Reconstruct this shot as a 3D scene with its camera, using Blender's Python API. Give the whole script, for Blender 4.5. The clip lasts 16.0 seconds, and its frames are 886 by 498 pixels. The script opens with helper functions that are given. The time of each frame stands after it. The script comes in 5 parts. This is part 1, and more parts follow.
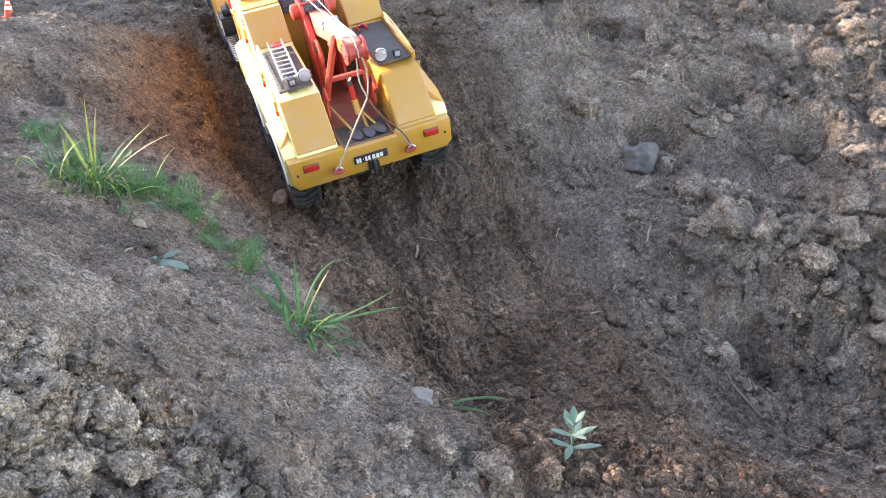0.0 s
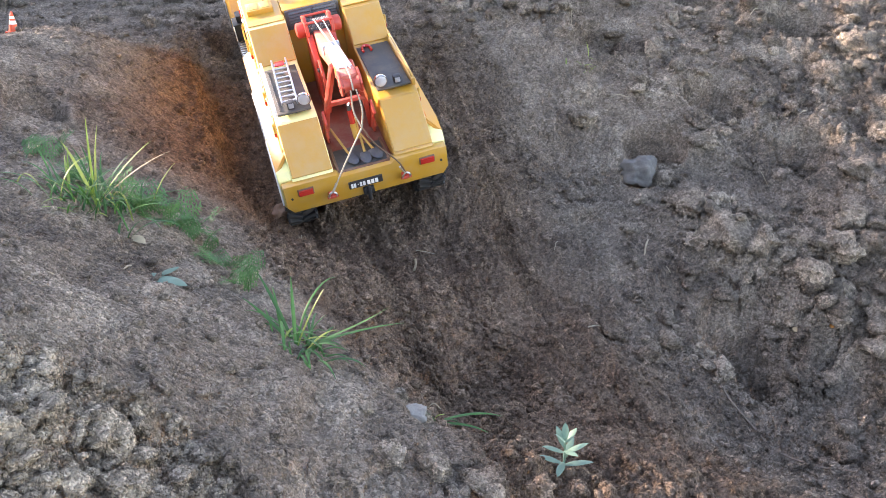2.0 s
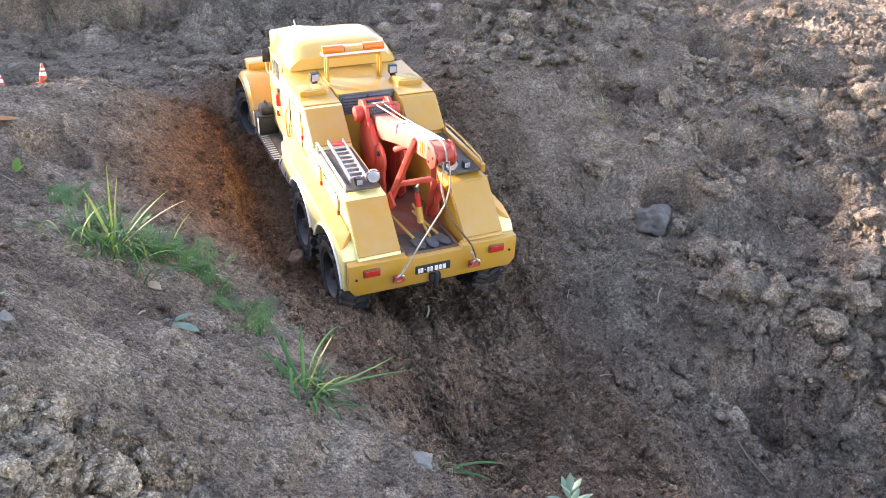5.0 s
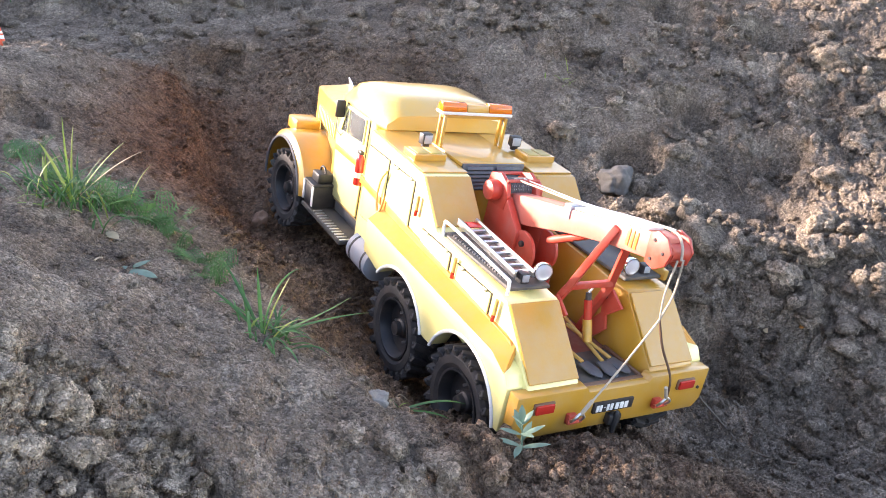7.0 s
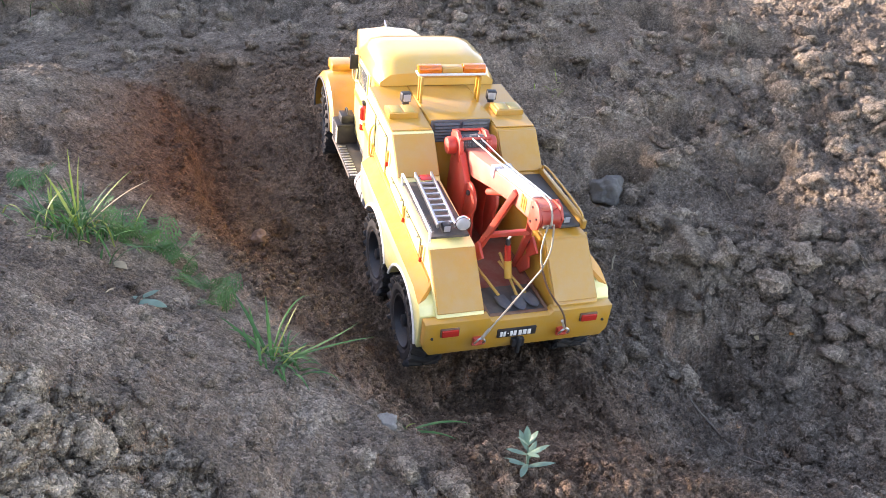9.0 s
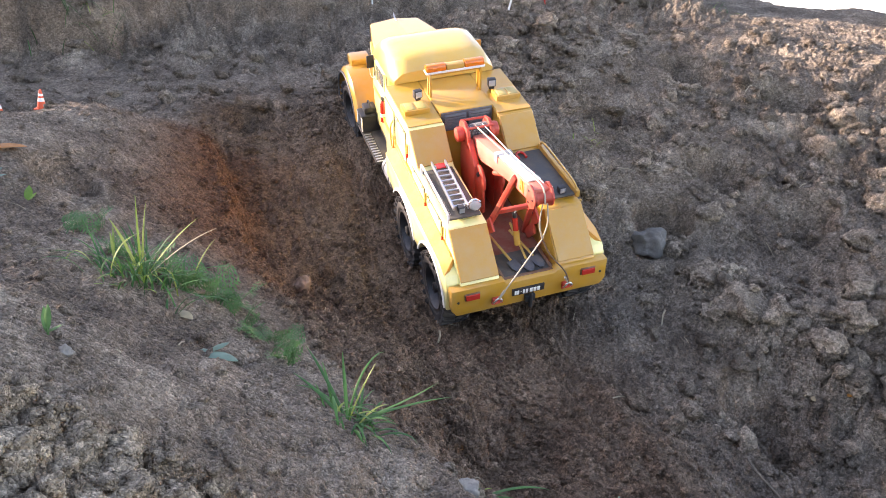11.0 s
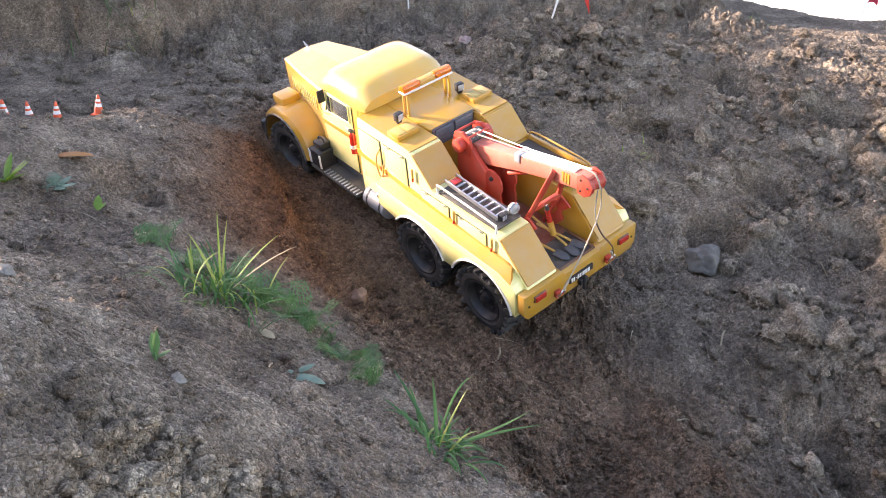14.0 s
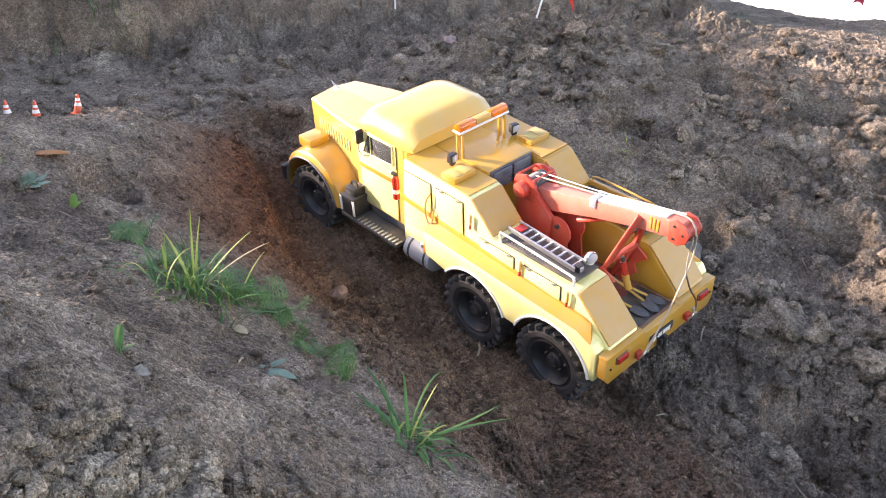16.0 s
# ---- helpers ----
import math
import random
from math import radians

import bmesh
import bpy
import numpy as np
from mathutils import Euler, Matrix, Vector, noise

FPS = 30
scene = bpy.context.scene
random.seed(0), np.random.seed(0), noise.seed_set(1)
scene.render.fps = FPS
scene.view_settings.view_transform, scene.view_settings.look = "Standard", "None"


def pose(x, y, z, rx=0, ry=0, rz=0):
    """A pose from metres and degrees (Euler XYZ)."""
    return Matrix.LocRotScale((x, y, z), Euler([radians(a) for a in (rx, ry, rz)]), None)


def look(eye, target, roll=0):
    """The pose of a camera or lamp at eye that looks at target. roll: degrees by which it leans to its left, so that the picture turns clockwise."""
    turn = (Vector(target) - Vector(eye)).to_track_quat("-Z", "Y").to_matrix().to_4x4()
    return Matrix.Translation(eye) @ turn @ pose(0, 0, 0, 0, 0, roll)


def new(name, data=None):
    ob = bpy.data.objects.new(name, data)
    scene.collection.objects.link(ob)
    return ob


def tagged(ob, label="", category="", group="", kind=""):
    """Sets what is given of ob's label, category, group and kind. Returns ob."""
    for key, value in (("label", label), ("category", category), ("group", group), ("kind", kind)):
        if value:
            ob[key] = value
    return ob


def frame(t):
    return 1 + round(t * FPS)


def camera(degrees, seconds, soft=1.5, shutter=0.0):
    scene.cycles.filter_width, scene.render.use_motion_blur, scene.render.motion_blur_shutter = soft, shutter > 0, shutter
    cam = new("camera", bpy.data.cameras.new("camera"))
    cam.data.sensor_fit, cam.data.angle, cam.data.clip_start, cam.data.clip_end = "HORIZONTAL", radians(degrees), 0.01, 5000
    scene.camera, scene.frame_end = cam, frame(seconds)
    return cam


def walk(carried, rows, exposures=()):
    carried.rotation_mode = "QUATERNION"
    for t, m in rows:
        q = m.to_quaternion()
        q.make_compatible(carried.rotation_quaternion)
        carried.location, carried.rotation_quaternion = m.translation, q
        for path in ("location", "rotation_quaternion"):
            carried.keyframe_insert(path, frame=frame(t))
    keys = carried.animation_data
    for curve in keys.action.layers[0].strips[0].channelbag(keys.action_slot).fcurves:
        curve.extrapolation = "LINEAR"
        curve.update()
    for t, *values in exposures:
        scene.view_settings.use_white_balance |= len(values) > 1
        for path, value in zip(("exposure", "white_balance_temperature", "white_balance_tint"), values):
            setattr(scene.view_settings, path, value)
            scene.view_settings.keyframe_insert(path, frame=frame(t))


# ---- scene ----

cam = camera(57.4, 16.0, soft=0.55)
METRES, EYE, TILT, LEAN, TURN = 0.54, 0.80, -28.0, 0.0, 0.0
ROWS = [
    (0.0, 0.0, 0.0, 0.0, 0.0, 0.0, 0.0),
    (0.5, -0.0113, -0.0138, 0.0065, 0.27, 0.25, -0.33),
    (1.0, 0.0115, -0.0165, 0.0062, 0.35, 0.44, -0.39),
    (1.5, 0.0218, -0.0092, -0.0005, 0.3, 0.43, -0.23),
    (2.0, 0.0187, -0.0189, 0.0212, 0.3, 0.47, -0.11),
    (2.5, 0.0102, -0.0577, 0.0753, 0.88, 2.88, 0.04),
    (3.0, 0.0186, -0.0595, 0.0646, 1.42, 3.61, -0.1),
    (3.5, 0.0238, -0.0561, 0.0554, 1.68, 3.71, -0.22),
    (6.0, 0.0557, -0.0431, 0.0145, 1.6, 3.51, -0.78),
    (6.5, 0.0587, -0.0533, 0.0046, 1.06, 3.09, -0.46),
    (7.0, 0.0903, -0.0625, -0.0521, 0.22, 2.43, 0.18),
    (7.5, 0.0878, -0.0755, -0.0531, -0.33, 1.82, 0.81),
    (8.0, 0.0871, -0.0769, -0.0495, -0.65, 1.45, 1.32),
    (8.5, 0.0768, -0.0856, -0.0416, -0.8, 1.36, 1.57),
    (9.0, 0.0587, -0.1104, 0.0012, -0.66, 2.28, 1.35),
    (11.5, -0.2147, -0.0576, 0.0499, -0.69, 5.29, -0.63),
    (12.0, -0.3291, -0.0575, 0.0689, 0.69, 5.3, -1.29),
    (12.5, -0.3606, -0.0423, 0.0856, 0.3, 5.71, -1.04),
    (13.0, -0.3381, -0.0407, 0.0888, 0.11, 5.62, -1.11),
    (13.5, -0.2951, -0.0348, 0.0896, -0.29, 5.3, -1.06),
    (14.0, -0.2743, -0.0452, 0.0884, -0.44, 5.1, -1.11),
    (14.5, -0.2596, -0.0575, 0.0933, -0.55, 5.19, -1.03),
    (15.0, -0.2408, -0.0545, 0.0909, -0.56, 5.32, -0.84),
    (15.5, -0.2329, -0.048, 0.0816, -0.67, 5.42, -0.77),
    (16.0, -0.2283, -0.0463, 0.0722, -0.83, 5.28, -0.8),
]
walk(cam, [(t, pose(0, 0, EYE, TILT, LEAN, TURN) @ pose(METRES * x, METRES * y, METRES * z, 90 + pitch, roll, yaw)) for t, x, y, z, yaw, pitch, roll in ROWS],
     exposures=[(0.0, 2.92, 7250, 24), (3.5, 2.88, 7350, 25), (7.5, 2.60, 7200, 26), (12.0, 2.50, 7550, 27), (16.0, 2.46, 7500, 27)])

# ---- light: a pale sky and a low sun that grazes over an added, unseen bank on the left ----
SUN_ELEVATION, SUN_AZIMUTH = radians(17.5), math.atan2(0.30, -1.0)  # azimuth counted from +x towards +y
world = bpy.data.worlds.new("sky")
scene.world = world
world.use_nodes = True
wn, wl = world.node_tree.nodes, world.node_tree.links
sky = wn.new("ShaderNodeTexSky")
sky.sky_type, sky.sun_disc = "NISHITA", False
sky.sun_elevation, sky.sun_rotation = SUN_ELEVATION, radians(90) - SUN_AZIMUTH
wl.new(sky.outputs["Color"], wn["Background"].inputs["Color"])
wn["Background"].inputs["Strength"].default_value = 0.14
sun_data = bpy.data.lights.new("sun", "SUN")
sun_data.energy, sun_data.angle, sun_data.color = 3.2, radians(3.0), (1.0, 0.95, 0.86)
sun = new("sun", sun_data)
sun_from = Vector((math.cos(SUN_AZIMUTH) * math.cos(SUN_ELEVATION), math.sin(SUN_AZIMUTH) * math.cos(SUN_ELEVATION), math.sin(SUN_ELEVATION)))
sun.matrix_world = look(sun_from * 20, (0, 0, 0))

# ---- materials ----
def material(name, base, rough=0.6, metal=0.0, coat=0.0):
    m = bpy.data.materials.new(name)
    m.use_nodes = True
    b = m.node_tree.nodes["Principled BSDF"]
    b.inputs["Base Color"].default_value = (*base, 1)
    b.inputs["Roughness"].default_value, b.inputs["Metallic"].default_value = rough, metal
    b.inputs["Coat Weight"].default_value = coat
    return m


class Nodes:
    """Short calls for the nodes of one material."""

    def __init__(self, m):
        self.m, self.t = m, m.node_tree
        self.bsdf = self.t.nodes["Principled BSDF"]

    def add(self, kind, **values):
        n = self.t.nodes.new(kind)
        for key, v in values.items():
            n.inputs[key.replace("_", " ")].default_value = v
        return n

    def link(self, a, b):
        self.t.links.new(a, b)

    def coords(self):
        return self.t.nodes.new("ShaderNodeTexCoord").outputs["Object"]

    def noise(self, scale, detail=4.0, rough=0.6, at=None):
        n = self.add("ShaderNodeTexNoise", Scale=scale, Detail=detail, Roughness=rough)
        self.link(at or self.coords(), n.inputs["Vector"])
        return n.outputs["Fac"]

    def ramp(self, fac, stops):
        r = self.t.nodes.new("ShaderNodeValToRGB")
        while len(r.color_ramp.elements) < len(stops):
            r.color_ramp.elements.new(0.5)
        for e, (at, c) in zip(r.color_ramp.elements, stops):
            e.position, e.color = at, (*c, 1)
        self.link(fac, r.inputs["Fac"])
        return r.outputs["Color"]

    def mix(self, fac, a, b, kind="MIX"):
        n = self.t.nodes.new("ShaderNodeMix")
        n.data_type, n.blend_type = "RGBA", kind
        for slot, v in ((0, fac), (6, a), (7, b)):
            if hasattr(v, "links") or isinstance(v, bpy.types.NodeSocket):
                self.link(v, n.inputs[slot])
            else:
                n.inputs[slot].default_value = v if slot == 0 else (*v, 1)
        return n.outputs[2]

    def bump(self, fac, strength, distance, before=None):
        n = self.add("ShaderNodeBump", Strength=strength, Distance=distance)
        self.link(fac, n.inputs["Height"])
        if before:
            self.link(before, n.inputs["Normal"])
        return n.outputs["Normal"]

    def attribute(self, name):
        n = self.t.nodes.new("ShaderNodeAttribute")
        n.attribute_name = name
        return n.outputs["Fac"]


def make_dirt(name="dirt", loose=False):
    m = material(name, (0.2, 0.16, 0.13), 0.95)
    k = Nodes(m)
    k.bsdf.inputs["Specular IOR Level"].default_value = 0.15
    dry = k.ramp(k.noise(9, 6, 0.65), [(0.3, (0.150, 0.120, 0.098)), (0.55, (0.27, 0.220, 0.178)), (0.75, (0.40, 0.335, 0.272))])
    damp = k.ramp(k.noise(14, 6, 0.65), [(0.3, (0.130, 0.088, 0.064)), (0.6, (0.24, 0.170, 0.124)), (0.8, (0.32, 0.238, 0.182))])
    red = k.ramp(k.noise(20, 5, 0.6), [(0.3, (0.14, 0.068, 0.040)), (0.7, (0.265, 0.136, 0.080))])
    col = k.mix(k.attribute("damp"), dry, damp)
    col = k.mix(k.attribute("red_clay"), col, red)
    pale = k.ramp(k.noise(25, 5, 0.65), [(0.3, (0.27, 0.215, 0.165)), (0.7, (0.46, 0.375, 0.295))])
    col = k.mix(k.attribute("dry"), col, pale)
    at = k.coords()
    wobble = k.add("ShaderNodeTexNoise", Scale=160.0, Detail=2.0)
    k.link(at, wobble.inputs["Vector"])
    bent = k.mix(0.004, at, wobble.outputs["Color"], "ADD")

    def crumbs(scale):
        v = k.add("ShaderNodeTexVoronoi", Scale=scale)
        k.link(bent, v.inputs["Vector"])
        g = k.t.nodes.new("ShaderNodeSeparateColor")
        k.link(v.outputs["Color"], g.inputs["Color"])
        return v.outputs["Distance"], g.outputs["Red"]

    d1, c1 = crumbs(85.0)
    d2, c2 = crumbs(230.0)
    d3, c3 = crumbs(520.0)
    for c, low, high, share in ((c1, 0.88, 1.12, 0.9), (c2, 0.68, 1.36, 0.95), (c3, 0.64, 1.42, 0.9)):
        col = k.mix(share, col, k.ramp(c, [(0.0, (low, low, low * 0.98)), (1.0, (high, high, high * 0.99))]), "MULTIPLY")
    stain = k.ramp(k.noise(4.5, 5, 0.6), [(0.35, (0.84, 0.83, 0.83)), (0.7, (1.14, 1.14, 1.13))])
    col = k.mix(0.9, col, stain, "MULTIPLY")
    if loose:
        tone = m.node_tree.nodes.new("ShaderNodeNewGeometry").outputs["Random Per Island"]
        col = k.mix(1.0, col, k.ramp(tone, [(0.0, (0.74, 0.73, 0.72)), (0.6, (1.08, 1.08, 1.07)), (1.0, (1.5, 1.48, 1.44))]), "MULTIPLY")
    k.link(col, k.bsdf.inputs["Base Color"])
    n0 = k.bump(k.noise(70, 6, 0.75), 1.0, 0.011)
    for d, far in ((d1, 0.0060), (d2, 0.0045), (d3, 0.0030)):
        node = k.add("ShaderNodeBump", Strength=0.9, Distance=far)
        node.invert = True
        k.link(d, node.inputs["Height"])
        k.link(n0, node.inputs["Normal"])
        n0 = node.outputs["Normal"]
    k.link(n0, k.bsdf.inputs["Normal"])
    return m


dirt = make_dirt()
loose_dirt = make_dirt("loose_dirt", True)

def make_paint(name, base, rough=0.38, dust=0.35, dust_colour=(0.34, 0.27, 0.2), chips=0.0, gloss=0.0):
    """Brush-painted model enamel with dust that gathers in blotches."""
    m = material(name, base, rough)
    k = Nodes(m)
    at = k.coords()
    k.bsdf.inputs["Coat Weight"].default_value, k.bsdf.inputs["Coat Roughness"].default_value = gloss, 0.12
    blot = k.ramp(k.noise(28, 5, 0.7, at), [(0.42, (0, 0, 0)), (0.78, (1, 1, 1))])
    tint = k.mix(k.noise(11, 3, 0.5, at), tuple(c * 0.88 for c in base), tuple(min(1, c * 1.08) for c in base))
    amount = k.mix(dust, (0, 0, 0), blot)
    col = k.mix(amount, tint, dust_colour)
    if chips:
        spots = k.ramp(k.noise(190, 3, 0.6, at), [(0.70, (0, 0, 0)), (0.73, (1, 1, 1))])
        col = k.mix(k.mix(chips, (0, 0, 0), spots), col, (0.10, 0.08, 0.07))
    k.link(col, k.bsdf.inputs["Base Color"])
    r = k.mix(amount, (rough,) * 3, (0.85,) * 3)
    k.link(r, k.bsdf.inputs["Roughness"])
    k.link(k.bump(k.noise(260, 3, 0.6, at), 0.12, 0.001), k.bsdf.inputs["Normal"])
    return m


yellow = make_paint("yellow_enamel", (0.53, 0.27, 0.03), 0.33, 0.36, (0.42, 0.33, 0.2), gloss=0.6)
# paler copy of the body yellow, with sun glare on cab and bonnet painted in
sunlit_cab_yellow = make_paint("sunlit_cab_enamel", (0.66, 0.40, 0.08), 0.28, 0.3, (0.5, 0.42, 0.28), gloss=0.8)
# lemon side paint, its tone made paler to carry the overexposing sunlight
sunlit_lemon = make_paint("sunlit_lemon_enamel", (0.90, 0.82, 0.34), 0.30, 0.2, (0.42, 0.33, 0.2), gloss=0.8)
orange_band = make_paint("orange_band", (0.72, 0.25, 0.03), 0.4, 0.2)
red = make_paint("red_enamel", (0.52, 0.055, 0.03), 0.4, 0.35, (0.36, 0.22, 0.17), 0.5)
pale_red = make_paint("worn_red_enamel", (0.62, 0.16, 0.11), 0.45, 0.3, (0.5, 0.36, 0.3), 0.3)
rubber = make_paint("tyre_rubber", (0.022, 0.022, 0.023), 0.75, 0.55, (0.13, 0.105, 0.085))
black = make_paint("black_plastic", (0.018, 0.019, 0.021), 0.45, 0.35, (0.14, 0.11, 0.09))
dark_plate = make_paint("dark_tread_plate", (0.06, 0.058, 0.055), 0.55, 0.6, (0.22, 0.17, 0.12))
slate = make_paint("slate_grey_louvre", (0.07, 0.075, 0.085), 0.5, 0.4)
steel = make_paint("bare_steel", (0.62, 0.63, 0.65), 0.3, 0.25)
Nodes(steel).bsdf.inputs["Metallic"].default_value = 0.9
grey_tank = make_paint("grey_tank_paint", (0.32, 0.34, 0.37), 0.4, 0.4)
wood = make_paint("yellow_wood_handle", (0.55, 0.33, 0.08), 0.6, 0.2)
brown = make_paint("brown_tray_frame", (0.16, 0.075, 0.04), 0.6, 0.4)
white_paint = make_paint("off_white_paint", (0.78, 0.77, 0.74), 0.45, 0.25)
cord = make_paint("hemp_cord", (0.42, 0.36, 0.28), 0.85, 0.2)
brown_cord = make_paint("brown_cord", (0.13, 0.065, 0.035), 0.8, 0.2)
chrome = material("chrome", (0.85, 0.86, 0.88), 0.12, 1.0)
lamp_glass = material("lamp_glass", (0.9, 0.92, 0.95), 0.08)
lamp_glass.node_tree.nodes["Principled BSDF"].inputs["Transmission Weight"].default_value = 0.6
tail_red = material("red_lens", (0.5, 0.03, 0.02), 0.15, 0.0, 0.6)
amber = material("amber_lens", (0.95, 0.25, 0.02), 0.12, 0.0, 0.6)
amber.node_tree.nodes["Principled BSDF"].inputs["Transmission Weight"].default_value = 0.35
window_glass = material("window_glass", (0.75, 0.8, 0.8), 0.03)
window_glass.node_tree.nodes["Principled BSDF"].inputs["Transmission Weight"].default_value = 0.9
orange_red = make_paint("orange_red_plastic", (0.80, 0.10, 0.03), 0.45, 0.15)
seam = material("dark_panel_gap", (0.05, 0.035, 0.015), 0.8)
shoulder_orange = make_paint("shoulder_orange", (0.62, 0.28, 0.03), 0.42, 0.3)

# ---- mesh helpers ----
def part(name, bm, mat, parent, label="", smooth_angle=35.0):
    """Links a bmesh as one mesh object under parent."""
    me = bpy.data.meshes.new(name)
    bmesh.ops.recalc_face_normals(bm, faces=bm.faces)
    for e in bm.edges:
        e.smooth = len(e.link_faces) == 2 and e.calc_face_angle(3.0) < radians(smooth_angle)
    for f in bm.faces:
        f.smooth = True
    bm.to_mesh(me)
    bm.free()
    me.materials.append(mat)
    ob = new(name, me)
    ob.parent = parent
    if label:
        tagged(ob, label)
    return ob


def bevelled(bm, edges, size, segments=2):
    bmesh.ops.bevel(bm, geom=list(edges), offset=size, segments=segments, affect="EDGES", profile=0.5, clamp_overlap=True)


def box(x0, x1, y0, y1, z0, z1, bevel=0.0, bm=None, m=None, segments=2):
    b = bmesh.new()
    bmesh.ops.create_cube(b, size=1)
    for v in b.verts:
        v.co = ((x0 + x1) / 2 + v.co.x * (x1 - x0), (y0 + y1) / 2 + v.co.y * (y1 - y0), (z0 + z1) / 2 + v.co.z * (z1 - z0))
    if bevel:
        bevelled(b, b.edges, bevel, segments)
    return joined(b, bm, m)


def joined(b, bm=None, m=None):
    if m is not None:
        b.transform(m)
    if bm is None:
        return b
    me = bpy.data.meshes.new("work")
    b.to_mesh(me)
    b.free()
    bm.from_mesh(me)
    bpy.data.meshes.remove(me)
    return bm


def prism(points, a0, a1, axis="x", bevel=0.0, bm=None, segments=2):
    """A flat outline pushed along an axis. points: (y, z) for x, (x, z) for y, (x, y) for z."""
    b = bmesh.new()
    place = {"x": lambda a, p: (a, p[0], p[1]), "y": lambda a, p: (p[0], a, p[1]), "z": lambda a, p: (p[0], p[1], a)}[axis]
    low = [b.verts.new(place(a0, p)) for p in points]
    top = [b.verts.new(place(a1, p)) for p in points]
    b.faces.new(low)
    b.faces.new(top[::-1])
    for n in range(len(points)):
        k = (n + 1) % len(points)
        b.faces.new((low[n], top[n], top[k], low[k]))
    bmesh.ops.recalc_face_normals(b, faces=b.faces)
    if bevel:
        bevelled(b, b.edges, bevel, segments)
    return joined(b, bm)


def tube(path, radius, bm=None, sides=8, cap=True):
    """A round bar along a path; radius may be one number or one for each point."""
    b = bmesh.new()
    path = [Vector(p) for p in path]
    radii = [radius] * len(path) if isinstance(radius, (int, float)) else radius
    rings, side = [], None
    for n, p in enumerate(path):
        ahead = (path[min(n + 1, len(path) - 1)] - path[max(n - 1, 0)]).normalized()
        if side is None:
            side = ahead.orthogonal().normalized()
        side = (side - ahead * side.dot(ahead)).normalized()
        up = ahead.cross(side)
        rings.append([b.verts.new(p + radii[n] * (math.cos(2 * math.pi * k / sides) * side + math.sin(2 * math.pi * k / sides) * up)) for k in range(sides)])
    for a, c in zip(rings, rings[1:]):
        for k in range(sides):
            j = (k + 1) % sides
            b.faces.new((a[k], a[j], c[j], c[k]))
    if cap:
        b.faces.new(rings[0][::-1])
        b.faces.new(rings[-1])
    return joined(b, bm)


def lathe(profile, bm=None, m=None, sides=32, axis="x", cap=True):
    """Turns (along, radius) round an axis."""
    b = bmesh.new()
    rings = []
    for a, r in profile:
        ring = []
        for k in range(sides):
            w = 2 * math.pi * k / sides
            c, s = r * math.cos(w), r * math.sin(w)
            ring.append(b.verts.new({"x": (a, c, s), "y": (c, a, s), "z": (c, s, a)}[axis]))
        rings.append(ring)
    for p, q in zip(rings, rings[1:]):
        for k in range(sides):
            j = (k + 1) % sides
            b.faces.new((p[k], p[j], q[j], q[k]))
    if cap:
        b.faces.new(rings[0][::-1])
        b.faces.new(rings[-1])
    return joined(b, bm, m)


def bend(points, steps=6):
    """A smooth path through points."""
    pts = [Vector(p) for p in points]
    pts = [2 * pts[0] - pts[1], *pts, 2 * pts[-1] - pts[-2]]
    out = []
    for a, b, c, d in zip(pts, pts[1:], pts[2:], pts[3:]):
        for n in range(steps):
            t = n / steps
            out.append(0.5 * (2 * b + (c - a) * t + (2 * a - 5 * b + 4 * c - d) * t * t + (3 * b - a - 3 * c + d) * t**3))
    return out + [pts[-2]]

# ---- the shape of the ground ----
# Mounds and hollows: centre x, y, radius, height.
MOUNDS = [
    (-0.6, 0.4, 0.4, 0.33), (0.2, 1.2, 0.4, -0.16), (-1.0, 1.2, 0.4, 0.246), (0.6, 0.95, 0.25, -0.178), (-0.27, 1.32, 0.25, -0.089),
    (0.2, 2.6, 0.4, 0.165), (1.2, 0.52, 0.65, -0.267), (-1.0, 0.2, 0.4, 0.196), (-0.44, 0.92, 0.16, 0.044), (0.8, 1.8, 0.4, -0.059),
    (-0.44, 1.56, 0.16, -0.056), (0.04, 0.92, 0.16, -0.092), (0.36, 0.84, 0.16, -0.067), (1.2, 2.8, 0.65, 0.094), (0.48, 0.2, 0.25, -0.114),
    (0.44, 2.12, 0.16, -0.041), (-1.0, 0.6, 0.16, 0.089), (-0.76, 1.56, 0.16, 0.048), (1.4, 1.6, 0.4, -0.082), (0.36, 1.56, 0.16, -0.039),
    (0.68, 1.48, 0.16, -0.10), (0.52, 1.32, 0.16, 0.038), (-1.0, 1.46, 0.25, -0.115), (0.07, 1.44, 0.11, 0.035), (-0.46, 1.86, 0.11, -0.035),
]


def smooth(a, b, v):
    k = np.clip((v - a) / (b - a), 0.0, 1.0)
    return k * k * (3 - 2 * k)


def scatter(ix, iy, seed):
    """A random number from 0 to 1 for each cell of a lattice."""
    n = (ix.astype(np.int64) * 374761393 + iy.astype(np.int64) * 668265263 + seed * 974634777) & 0x7FFFFFFF
    n = ((n ^ (n >> 13)) * 1274126177) & 0x7FFFFFFF
    n = ((n ^ (n >> 16)) * 1911520717) & 0x7FFFFFFF
    return (n ^ (n >> 15)) / 2147483647.0


